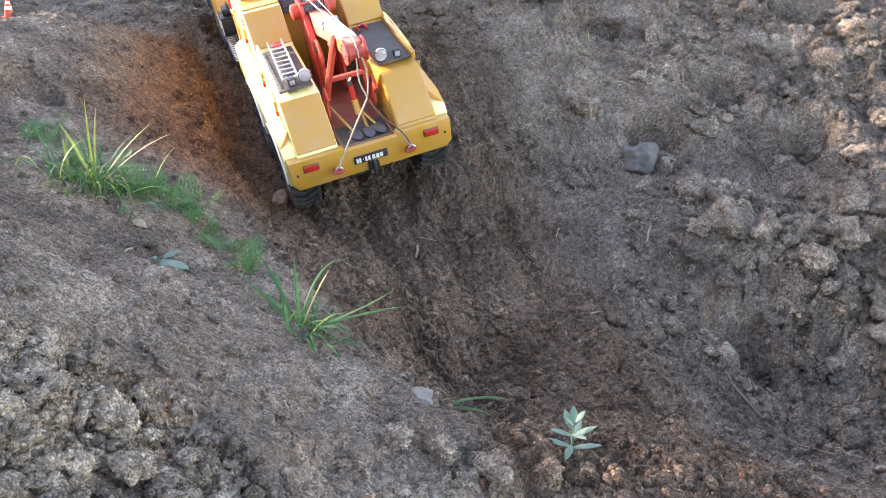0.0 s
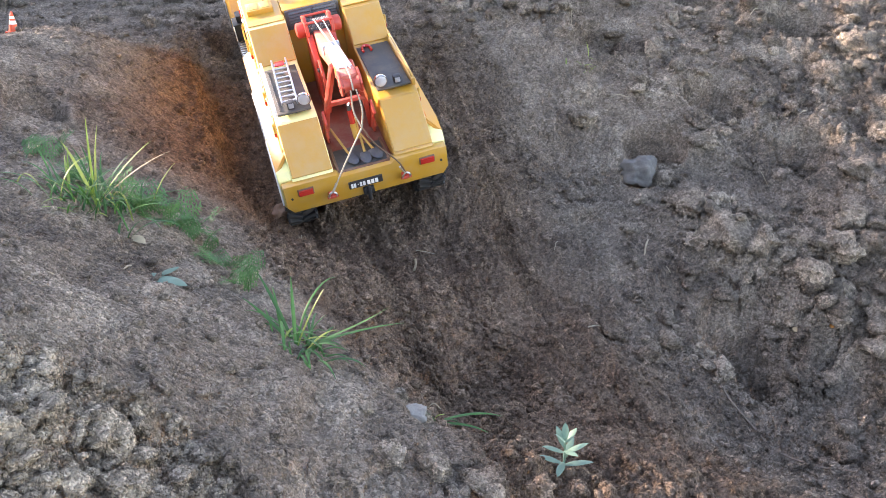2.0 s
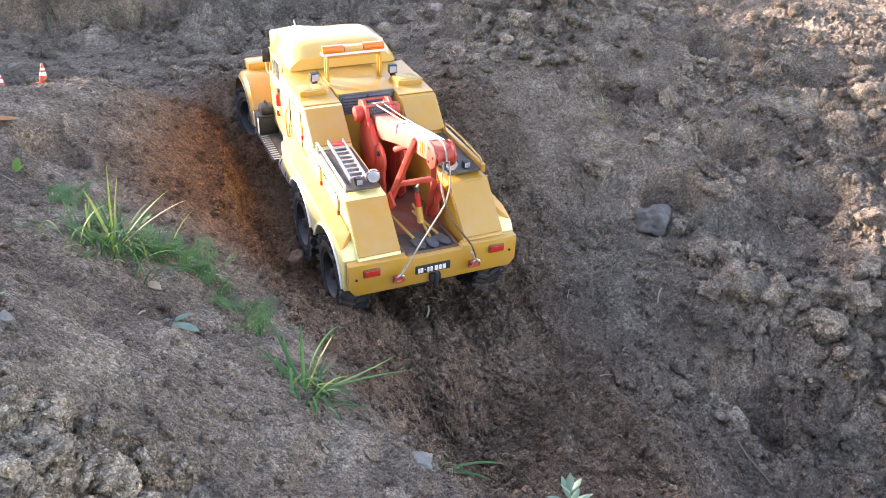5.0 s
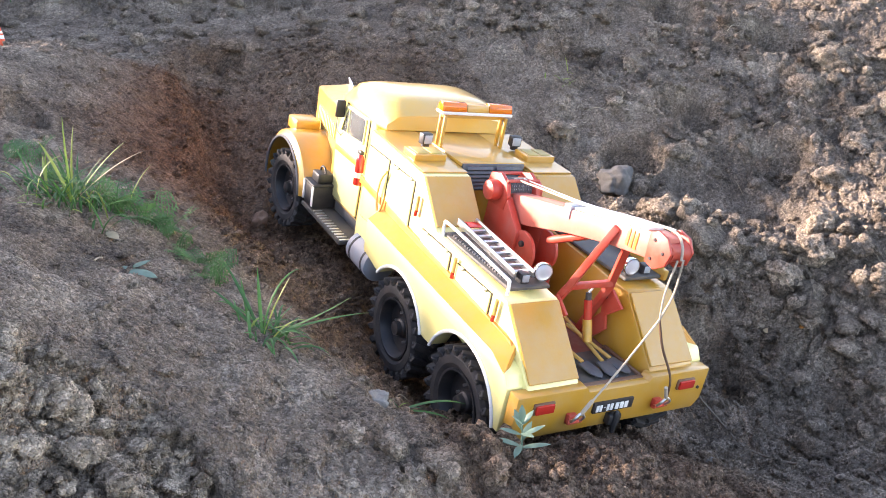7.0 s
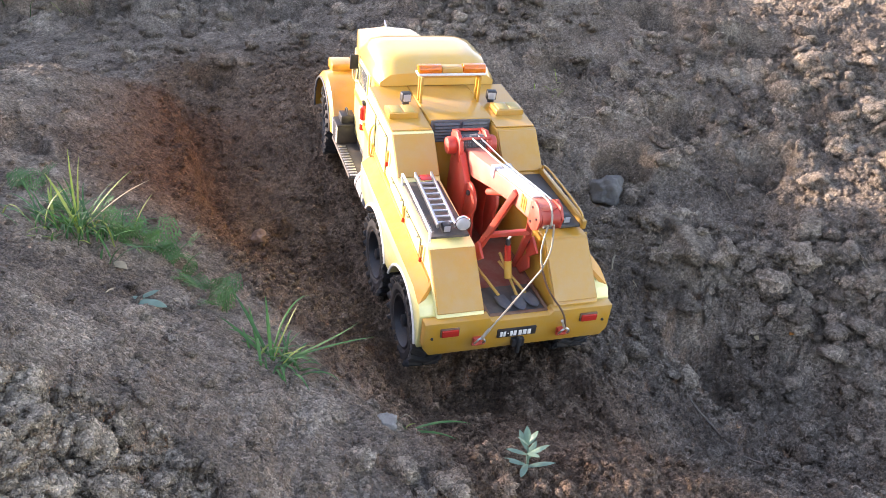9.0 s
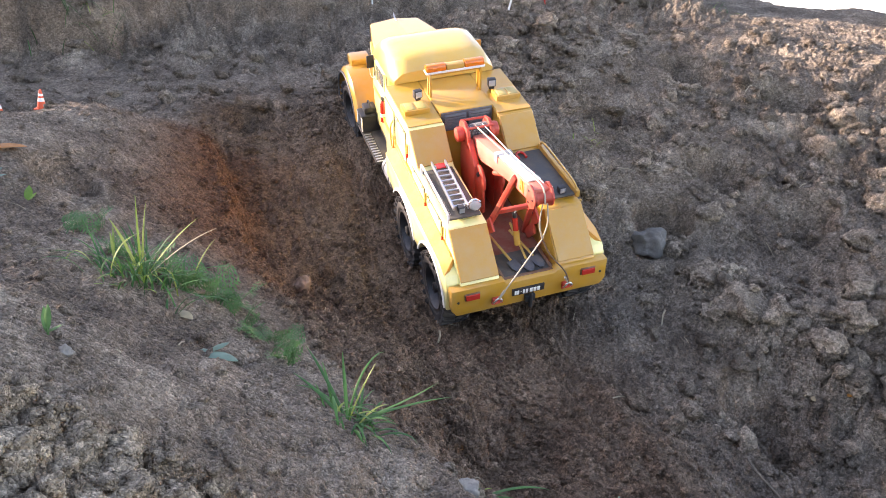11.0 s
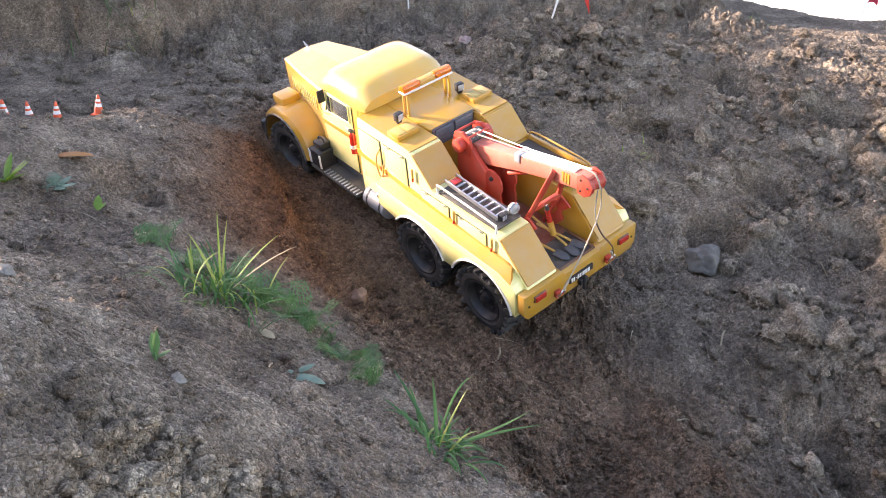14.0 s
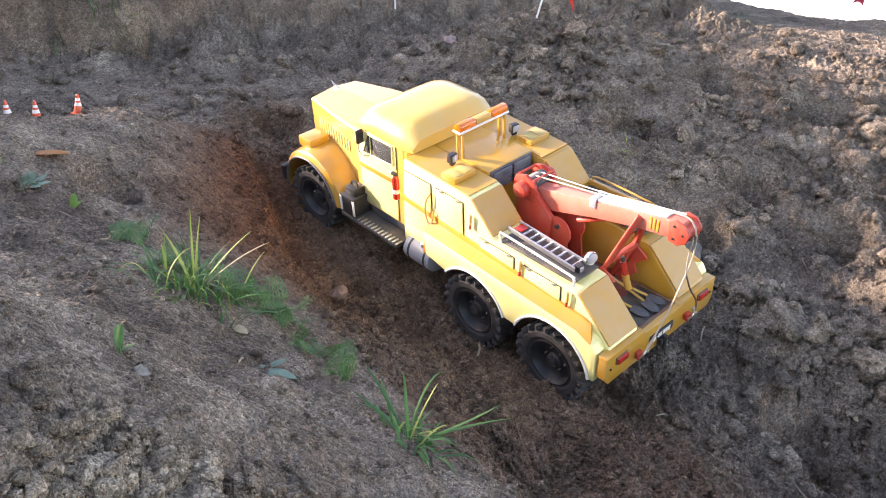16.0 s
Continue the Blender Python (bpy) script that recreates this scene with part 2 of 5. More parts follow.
def value_noise(x, y, seed):
    ix, iy = np.floor(x), np.floor(y)
    fx, fy = x - ix, y - iy
    fx, fy = fx * fx * fx * (fx * (fx * 6 - 15) + 10), fy * fy * fy * (fy * (fy * 6 - 15) + 10)
    a, b = scatter(ix, iy, seed), scatter(ix + 1, iy, seed)
    c, d = scatter(ix, iy + 1, seed), scatter(ix + 1, iy + 1, seed)
    return (a + (b - a) * fx) * (1 - fy) + (c + (d - c) * fx) * fy - 0.5


def fbm(x, y, size, octaves, seed, gain=0.5):
    total, amount, fx, fy = 0.0, 1.0, x / size, y / size
    for n in range(octaves):
        total = total + amount * value_noise(fx, fy, seed + n)
        fx, fy, amount = 1.93 * fx * 0.8 - 1.93 * fy * 0.6 + 3.1, 1.93 * fx * 0.6 + 1.93 * fy * 0.8 + 7.7, amount * gain
    return total


def cells(x, y, size, seed):
    """Nearest and second nearest distance to scattered points, in cells, and a random number for the nearest."""
    x, y = x / size, y / size
    ix, iy = np.floor(x), np.floor(y)
    f1, f2, who = np.full(np.shape(x), 9.0), np.full(np.shape(x), 9.0), np.zeros(np.shape(x))
    for dx in (-1, 0, 1):
        for dy in (-1, 0, 1):
            cx, cy = ix + dx, iy + dy
            d = np.hypot(cx + 0.1 + 0.8 * scatter(cx, cy, seed) - x, cy + 0.1 + 0.8 * scatter(cx, cy, seed + 1) - y)
            near = d < f1
            f2 = np.where(near, f1, np.minimum(f2, d))
            who = np.where(near, scatter(cx, cy, seed + 2), who)
            f1 = np.minimum(f1, d)
    return f1, f2, who


def large_form(x, y):
    z = 0.264 - 0.027 * np.clip(x, -3, 3) + 0.044 * np.clip(y, -1, 4.2)
    for cx, cy, r, h in MOUNDS:
        z = z + h * np.exp(-((x - cx) ** 2 + (y - cy) ** 2) / r**2)
    return z


def zones(x, y):
    """How far a place belongs to the rough slope on the right, the rut, the crumbled edge in front and the red wall of the pit."""
    wob = 0.06 * fbm(x, y, 0.3, 3, 40) + 0.02 * fbm(x, y, 0.06, 2, 44)
    line = np.interp(y, [0.4, 0.7, 0.95, 1.3, 1.6, 2.0, 2.6], [0.42, 0.36, 0.26, 0.15, 0.05, -0.05, -0.3]) + wob  # right edge of the rut
    bank = np.interp(y, [0.4, 0.62, 0.75, 0.95, 1.2, 1.5, 1.75, 2.1], [0.1, 0.02, -0.07, -0.24, -0.38, -0.5, -0.6, -0.7]) + 0.5 * wob  # left edge
    rough = smooth(0.0, 0.16, x - line) * (1 - 0.6 * smooth(2.9, 3.4, y))
    rut = smooth(-0.02, 0.05, x - bank) * (1 - smooth(-0.02, 0.16, x - line)) * (1 - smooth(1.9, 2.3, y))
    edge = np.interp(x, [-0.9, -0.42, -0.32, -0.264, -0.194, -0.15, -0.12, -0.05, 0.05, 0.2], [0.58, 0.487, 0.477, 0.503, 0.498, 0.472, 0.446, 0.43, 0.45, 0.49]) + 0.35 * wob
    crumb = smooth(0.0, 0.012, edge - y) * (1 - smooth(0.12, 0.3, x)) * smooth(-0.38, -0.33, x + 0.5 * wob)
    red_clay = np.exp(-(((x + 0.47 + 0.25 * (y - 1.5)) / 0.13) ** 2)) * smooth(1.02, 1.3, y) * (1 - smooth(1.7, 1.85, y))
    return rough, rut, crumb, red_clay, bank


def plates(x, y, size, seed, tilt):
    """Broken clods: scattered flat pieces that lie askew, with gaps between them."""
    wx, wy = x + size * 0.5 * fbm(x, y, size, 2, seed + 50), y + size * 0.5 * fbm(x, y, size, 2, seed + 60)
    f1, f2, who = cells(wx, wy, size, seed)
    w2 = (who * 7919.0) % 1.0
    w3 = (who * 104729.0) % 1.0
    gap = f2 - f1
    lean = tilt * ((wx / size * 1.0) % 1.0 - 0.5) * (w2 - 0.5) + tilt * ((wy / size) % 1.0 - 0.5) * (w3 - 0.5)
    return (who - 0.35 + lean) * smooth(0.0, 0.24, gap), gap


# Footprints and holes: centre x, y, radius, depth.
HOLLOWS = [
    (0.385, 2.06, 0.085, 0.050), (0.626, 1.82, 0.085, 0.045), (0.453, 1.63, 0.070, 0.045), (0.499, 1.09, 0.080, 0.035), (-0.25, 1.37, 0.035, 0.022), (-0.512, 1.96, 0.07, 0.04), (-0.63, 1.19, 0.05, 0.02), (0.11, 0.80, 0.22, 0.026), (0.07, 0.72, 0.13, 0.012), (0.78, 1.66, 0.08, 0.04), (0.95, 2.2, 0.11, 0.05), (0.70, 2.35, 0.09, 0.045)
]


# Where clods lie heaped: centre x, y, radii and share.
HEAPS = [(0.66, 1.19, 0.16, 0.16, 1.0), (0.50, 1.33, 0.09, 0.10, 0.9), (0.15, 2.44, 0.24, 0.14, 0.8), (1.08, 1.95, 0.25, 0.30, 0.8), (0.60, 2.02, 0.30, 0.10, 0.35)]


def height(x, y):
    x, y = np.asarray(x, float), np.asarray(y, float)
    rough, rut, crumb, red_clay, bank = zones(x, y)
    z = large_form(x, y)
    far = smooth(2.6, 3.6, np.hypot(x, y))
    # steep red wall between the bank and the pit
    cut = np.interp(y, [1.0, 1.2, 1.45, 1.7, 1.95], [0.0, 0.018, 0.035, 0.03, 0.0])
    z = z + cut * (1 - 2 * smooth(-0.028, 0.028, x - bank - 0.06 + 0.03 * fbm(x, y, 0.07, 3, 33)))
    # bank block with a sheer face on the far side of the track, and the bank behind it
    face = 2.52 + 0.16 * np.clip(x + 1.1, -3, 0.4) + 0.10 * fbm(x, y, 0.35, 4, 300) + 0.03 * fbm(x, y, 0.06, 3, 310)
    z = z + 0.17 * smooth(0.0, 0.035, y - face) * (1 - smooth(-1.12, -0.98, x + 0.06 * fbm(x, y, 0.2, 3, 320)))
    rear = 3.35 + 0.32 * np.clip(x, -4, 3) + 0.25 * fbm(x, y, 0.7, 4, 330) + 0.06 * fbm(x, y, 0.12, 3, 340)
    z = z + 0.36 * smooth(0.0, 0.32, y - rear) * (1 - smooth(0.85, 1.3, x + 0.1 * fbm(x, y, 0.4, 3, 350))) * (1 + 0.5 * fbm(x, y, 0.3, 4, 360))
    # the crest on the right falls away behind
    beyond = smooth(1.45, 2.0, x) * (1 - smooth(0.0, 12.0, x - 8 - y))
    z = z - 0.25 * smooth(4.25, 5.2, y + 0.22 * np.clip(x - 0.6, 0, 3)) * beyond - 6.0 * smooth(4.9, 16.0, y) * beyond
    # unseen bank added on the left, to shade the ground from the low sun
    crest = np.interp(y, [-2.0, 0.5, 1.2, 1.75, 2.0, 2.5, 2.75, 3.1, 4.0, 7.0], [0.55, 0.70, 0.74, 0.70, 0.62, 0.50, 0.45, 0.46, 0.5, 0.3])
    z = z + crest * np.exp(-(((x + 2.5) / 0.55) ** 2)) * (1 + 0.07 * fbm(x, y, 0.30, 4, 370))
    for cx, cy, r, h in HOLLOWS:
        d = np.hypot(x - cx, (y - cy) * 1.0) / r + 0.35 * fbm(x, y, 0.05, 3, 380)
        z = z - (1.8 * h if r < 0.12 else h) * (1 - smooth(0.5, 1.05, d)) + 0.22 * h * np.exp(-(((d - 1.15) / 0.25) ** 2))
    z = z + 0.016 * fbm(x, y, 0.22, 3, 3)
    heap = 0.3 * smooth(0.0, 0.3, fbm(x, y, 0.30, 3, 130))
    for cx, cy, rx, ry, share in HEAPS:
        heap = heap + share * np.exp(-(((x - cx) / rx) ** 2 + ((y - cy) / ry) ** 2))
    big, _ = plates(x, y, 0.085, 11, 1.6)
    mid, _ = plates(x, y, 0.038, 211, 1.4)
    small, _ = plates(x, y, 0.017, 221, 1.2)
    tiny, _ = plates(x, y, 0.008, 231, 1.0)
    z = z + rough * ((0.007 + 0.020 * heap) * big + (0.007 + 0.015 * heap) * mid + 0.024 * fbm(x, y, 0.17, 3, 90))
    z = z + (0.0020 + 0.0060 * rough * (0.5 + heap) + 0.011 * crumb + 0.0040 * rut) * small
    z = z + (0.0014 + 0.0030 * rough + 0.0036 * crumb + 0.0030 * rut) * tiny
    # crumbled edge: lower than the bank, lumpy
    z = z + crumb * (-0.022 + 0.014 * mid + 0.042 * fbm(x, y, 0.09, 4, 140, 0.6))
    # slabs of crust broken off where the bank meets the rut
    slab, _ = plates(x, y, 0.046, 241, 1.8)
    z = z + 0.026 * slab * np.exp(-(((x - 0.03) / 0.11) ** 2 + ((y - 0.525 - 0.2 * (x - 0.03)) / 0.04) ** 2))
    # dragged soil along the rut
    across, along = 0.95 * x + 0.31 * y, 0.95 * y - 0.31 * x
    z = z + rut * (0.012 * fbm(across, along * 0.22, 0.035, 4, 190, 0.6) + 0.004 * mid)
    # torn faces of the banks beyond the track
    torn = smooth(2.25, 2.6, y) * (1 - smooth(0.9, 1.3, x)) * (1 - smooth(-0.4, -0.15, x) * (1 - smooth(2.85, 3.15, y)))
    z = z + torn * (0.09 * fbm(x, y, 0.16, 5, 195, 0.66) + 0.022 * mid + 0.020 * big + 0.008 * small)
    # lug prints along the wheel tracks
    for off in (-0.13, 0.13):
        lane = x - np.interp(y, [0.7, 0.95, 1.2, 1.5, 1.9], [0.22, 0.10, 0.02, -0.06, -0.16]) - off
        inside = np.exp(-((lane / 0.024) ** 4)) * (1 - smooth(1.8, 2.1, y)) * smooth(0.62, 0.75, y)
        z = z - inside * (0.010 + 0.006 * np.sign(np.sin((y + 0.35 * np.abs(lane) * 2.2) * 2 * math.pi / 0.019)) * smooth(-0.1, 0.15, fbm(x, y, 0.2, 2, 150)))
    # ruts of the far track
    z = z + 0.018 * fbm(x * 0.45 + y * 0.2, y * 1.6 - x * 0.25, 0.16, 4, 160) * far
    # washed, streaked face of the bank
    streak = (1 - rough) * (1 - rut) * (1 - crumb)
    z = z + streak * (0.008 * fbm(x * 1.0 + y * 0.5, y - x * 0.5, 0.05, 5, 170, 0.62) + 0.006 * np.minimum(0, fbm(x, y, 0.05, 3, 180) + 0.05) + 0.0025 * mid)
    z = z + (0.0030 + 0.008 * rough + 0.005 * crumb + 0.003 * rut) * fbm(x, y, 0.045, 4, 60, 0.62)
    z = z + 0.0018 * fbm(x, y, 0.012, 3, 70, 0.7)
    return z


def ground_at(x, y):
    return float(height(np.array([x]), np.array([y]))[0])


# One sheet, fine where the camera looks and coarse all round, out to the horizon.
front = np.radians(np.linspace(45, 133, 780))
back = np.radians(np.linspace(133, 405, 100)[1:-1])
angles = np.concatenate([front, back])
radii = np.concatenate([[0.02, 0.1, 0.2, 0.3], np.geomspace(0.38, 5.0, 780), np.geomspace(5.2, 4000, 60)])
ra, an = np.meshgrid(radii, angles, indexing="ij")
gx, gy = ra * np.cos(an), ra * np.sin(an)
gz = height(gx, gy)
count = len(angles)
r0, c0 = np.meshgrid(np.arange(len(radii) - 1), np.arange(count), indexing="ij")
c1 = (c0 + 1) % count
quads = np.stack([r0 * count + c0, (r0 + 1) * count + c0, (r0 + 1) * count + c1, r0 * count + c1], -1).reshape(-1, 4)
mesh = bpy.data.meshes.new("ground")
mesh.vertices.add(gx.size)
mesh.vertices.foreach_set("co", np.stack([gx, gy, gz], -1).astype(np.float32).ravel())
mesh.loops.add(quads.size)
mesh.loops.foreach_set("vertex_index", quads.astype(np.int32).ravel())
mesh.polygons.add(len(quads))
mesh.polygons.foreach_set("loop_start", np.arange(0, quads.size, 4, dtype=np.int32))
mesh.polygons.foreach_set("use_smooth", np.zeros(len(quads), bool))
mesh.update(calc_edges=True)
zone_rough, zone_rut, zone_crumb, zone_red, _ = zones(gx, gy)
for name, values in (("damp", zone_rut), ("red_clay", zone_red), ("dry", zone_crumb)):
    mesh.attributes.new(name, "FLOAT", "POINT").data.foreach_set("value", np.asarray(values, np.float32).ravel())
mesh.materials.append(dirt)
tagged(new("ground", mesh), "churned grey-brown loam ground with ruts and clods", "ground", kind="structure")

# ---- the tow truck; its own space: x to its right, y ahead, z up from the top of the rear bumper ----
truck = tagged(new("tow_truck"), "dusty yellow six-wheeled model tow truck with a red crane boom", "tow truck")
truck.scale = (1.05, 1.05, 1.05)
OUT, INN, FEND = 0.117, 0.050, 0.138


def sides(build):
    for s in (-1, 1):
        build(s)


def span(s, a, b):
    return (s * a, s * b) if s > 0 else (s * b, s * a)


# frame and floor of the well
chassis = part("chassis", box(-0.03, 0.03, 0.02, 0.78, -0.075, -0.03, 0.003), black, truck)
floor_ = part("well_floor", box(-INN, INN, 0.008, 0.31, -0.02, -0.012, 0.001), make_paint("red_brown_floor", (0.24, 0.06, 0.035), 0.55, 0.5), truck, "red-brown painted well floor")

# rear boxes on both sides of the well
profile = [(0.004, 0.0), (0.070, 0.067), (0.232, 0.075), (0.285, 0.128), (0.442, 0.134), (0.452, -0.004), (0.452, -0.03), (0.37, -0.03), (0.37, 0.0), (0.006, -0.03)]


def side_box(s):
    x0, x1 = span(s, INN, OUT)
    # sunlit side put into the paint: left box pale lemon, right box plain yellow
    b = part("side_box", prism(profile, x0, x1, "x", 0.0025), yellow if s > 0 else sunlit_lemon, truck, "yellow side box with a sloping tail")
    # plates laid on the slopes and the decks
    for name, (ya, za), (yb, zb), lift in (("tail_plate", (0.007, 0.004), (0.068, 0.065), 0.003), ("rear_slope_plate", (0.236, 0.079), (0.283, 0.126), 0.003), ("top_plate", (0.289, 0.1285), (0.440, 0.1342), 0.002)):
        d = Vector((0, yb - ya, zb - za)).normalized()
        n = Vector((0, -d.z, d.y)) * lift
        bm = bmesh.new()
        quad = [Vector((x, y, z)) for y, z in ((ya, za), (yb, zb)) for x in (x0, x1)]
        quad = [quad[0], quad[1], quad[3], quad[2]]
        shrink = 0.0015
        quad[0].x += shrink; quad[3].x += shrink; quad[1].x -= shrink; quad[2].x -= shrink
        low, top = [bm.verts.new(q) for q in quad], [bm.verts.new(q + n) for q in quad]
        bm.faces.new(low); bm.faces.new(top[::-1])
        for k in range(4):
            bm.faces.new((low[k], low[(k + 1) % 4], top[(k + 1) % 4], top[k]))
        bmesh.ops.recalc_face_normals(bm, faces=bm.faces)
        bevelled(bm, bm.edges, 0.0008, 1)
        part(name, bm, yellow, b)
    # locker doors, band, reflector bars and hinges on the outer wall
    face = s * OUT
    for y0, y1, z0, z1 in ((0.375, 0.438, 0.012, 0.114), (0.300, 0.362, 0.052, 0.113), (0.190, 0.262, 0.036, 0.066), (0.098, 0.172, 0.034, 0.062)):
        a, c = span(s, OUT - 0.001, OUT + 0.0022)
        part("locker_door", box(a, c, y0, y1, z0, z1, 0.001), sunlit_lemon, b)
        part("door_gap", box(*span(s, OUT - 0.001, OUT + 0.0008), y0 - 0.0013, y1 + 0.0013, z0 - 0.0013, z1 + 0.0013), seam, b)
    a, c = span(s, OUT - 0.001, OUT + 0.0032)
    part("orange_band", prism([(0.036, 0.024), (0.046, 0.034), (0.451, 0.066), (0.452, 0.056)], a, c, "x", 0.0004), orange_band, b, "faded orange stripe")
    for y, z in ((0.281, 0.088), (0.175, 0.055), (0.083, 0.050)):
        top = Vector((face + s * 0.004, y - 0.002, z + 0.014))
        part("reflector_bar", tube([Vector((face + s * 0.004, y, z - 0.012)), (face + s * 0.004, y - 0.001, z - 0.004)], 0.0022, sides=8), tail_red, b, "red reflector foot")
        part("handle_bar", tube([(face + s * 0.004, y - 0.001, z - 0.004), top], 0.0022, sides=8), wood, b)
    for y in (0.20, 0.25, 0.11, 0.16, 0.31, 0.35):
        z = (0.0625 if y < 0.18 else 0.0665) if y < 0.27 else 0.1135
        a, c = span(s, OUT + 0.0015, OUT + 0.004)
        part("hinge", box(a, c, y - 0.004, y + 0.004, z - 0.002, z + 0.001, 0.0005), steel, b)
    # vent plate on top
    x0, x1 = span(s, 0.064, 0.110)
    v = part("vent_plate", box(x0, x1, 0.325, 0.358, 0.131, 0.1405, 0.001), yellow, b)
    for k in (0, 1):
        xa = x0 + 0.005 + k * 0.020
        part("vent_grille", box(xa, xa + 0.016, 0.329, 0.354, 0.1402, 0.1414, 0.0004), make_paint("vent_mesh", (0.45, 0.33, 0.08), 0.6, 0.6), v)


sides(side_box)

# bridge between the boxes, with the louvred wall of the well
part("bridge_deck", box(-INN - 0.001, INN + 0.001, 0.310, 0.452, 0.1295, 0.1362, 0.002), yellow, truck)
part("well_wall", box(-INN, INN, 0.312, 0.318, -0.015, 0.1295, 0.001), yellow, truck)
grille = part("louvre_panel", box(-0.048, 0.048, 0.3075, 0.3118, 0.098, 0.1345, 0.001), slate, truck, "dark grey louvre panel")
for half in (-1, 1):
    for k in range(6):
        z = 0.1025 + k * 0.0053
        part("louvre", box(-0.020, 0.020, -0.0012, 0.0012, -0.0022, 0.0022, 0.0005, m=pose(half * 0.0225, 0.306, z, -35)), slate, grille)

# rear bumper
bm = prism([(-0.135, 0.0), (-0.046, 0.0), (-0.042, -0.006), (0.042, -0.006), (0.046, 0.0), (0.135, 0.0), (0.135, -0.040), (0.126, -0.052), (-0.126, -0.052), (-0.135, -0.040)], -0.006, 0.010, "y", 0.0012)
bumper = part("rear_bumper", bm, yellow, truck, "yellow rear bumper beam with chipped corners")
sides(lambda s: part("tail_light", box(*span(s, 0.089, 0.112), -0.011, -0.005, -0.0205, -0.0105, 0.001), tail_red, bumper, "red tail light"))
sides(lambda s: part("tail_light_frame", box(*span(s, 0.0875, 0.1135), -0.0085, -0.005, -0.022, -0.009, 0.001), brown, bumper))
sides(lambda s: part("bolt", lathe([(-0.0075, 0.0018), (-0.0062, 0.0022), (-0.005, 0.0022)], axis="y", sides=8, m=Matrix.Translation((s * 0.124, 0, -0.024))), black, bumper))
plate = part("number_plate", box(-0.0325, 0.0235, -0.0088, -0.005, -0.0335, -0.0205, 0.0006), black, bumper, "black number plate with white bars")
for a, b in ((-0.029, -0.0255), (-0.0245, -0.021), (-0.0185, -0.0165), (-0.0145, -0.011), (-0.0095, -0.0055), (-0.0025, 0.0025), (0.004, 0.009), (0.0105, 0.0155)):
    thin = b - a < 0.0025
    part("plate_bar", box(a, b, -0.0096, -0.0086, -0.0275 if thin else -0.0315, -0.0265 if thin else -0.0235, 0.0002), white_paint, plate)
hitch = part("tow_hitch", box(-0.011, 0.007, -0.014, -0.005, -0.049, -0.036, 0.002), black, bumper, "black tow hitch")
part("hitch_pin", lathe([(-0.058, 0.003), (-0.046, 0.0035), (-0.034, 0.0035), (-0.031, 0.002)], axis="z", sides=10, m=Matrix.Translation((-0.002, -0.014, 0))), black, hitch)


def shackle(s):
    c = Vector((s * 0.061, -0.010, -0.034))
    e = part("shackle_bracket", box(c.x - 0.006, c.x + 0.006, -0.012, -0.005, c.z - 0.006, c.z + 0.006, 0.0015), red, bumper, "red tow shackle")
    part("shackle_bow", tube(bend([c + Vector((-0.006, -0.004, 0.0)), c + Vector((-0.006, -0.010, 0.009)), c + Vector((0, -0.010, 0.014)), c + Vector((0.006, -0.010, 0.009)), c + Vector((0.006, -0.004, 0.0))], 4), 0.0016, sides=8), steel, e)
    part("shackle_pin", tube([c + Vector((-0.009, -0.004, 0)), c + Vector((0.009, -0.004, 0))], 0.0022, sides=8), red, e)


sides(shackle)

# fenders over the rear wheels
def arch_outline():
    pts = [(0.012, 0.0), (0.020, 0.012), (0.05, 0.023), (0.375, 0.034), (0.372, -0.012)]
    for hub, r, a0, a1 in ((0.262, 0.076, 38, 158), (0.096, 0.076, 22, 168)):
        for n in range(13):
            w = radians(a0 + (a1 - a0) * n / 12)
            pts.append((hub + r * math.cos(w), -0.068 + r * math.sin(w)))
    pts.append((0.012, -0.052))
    return pts


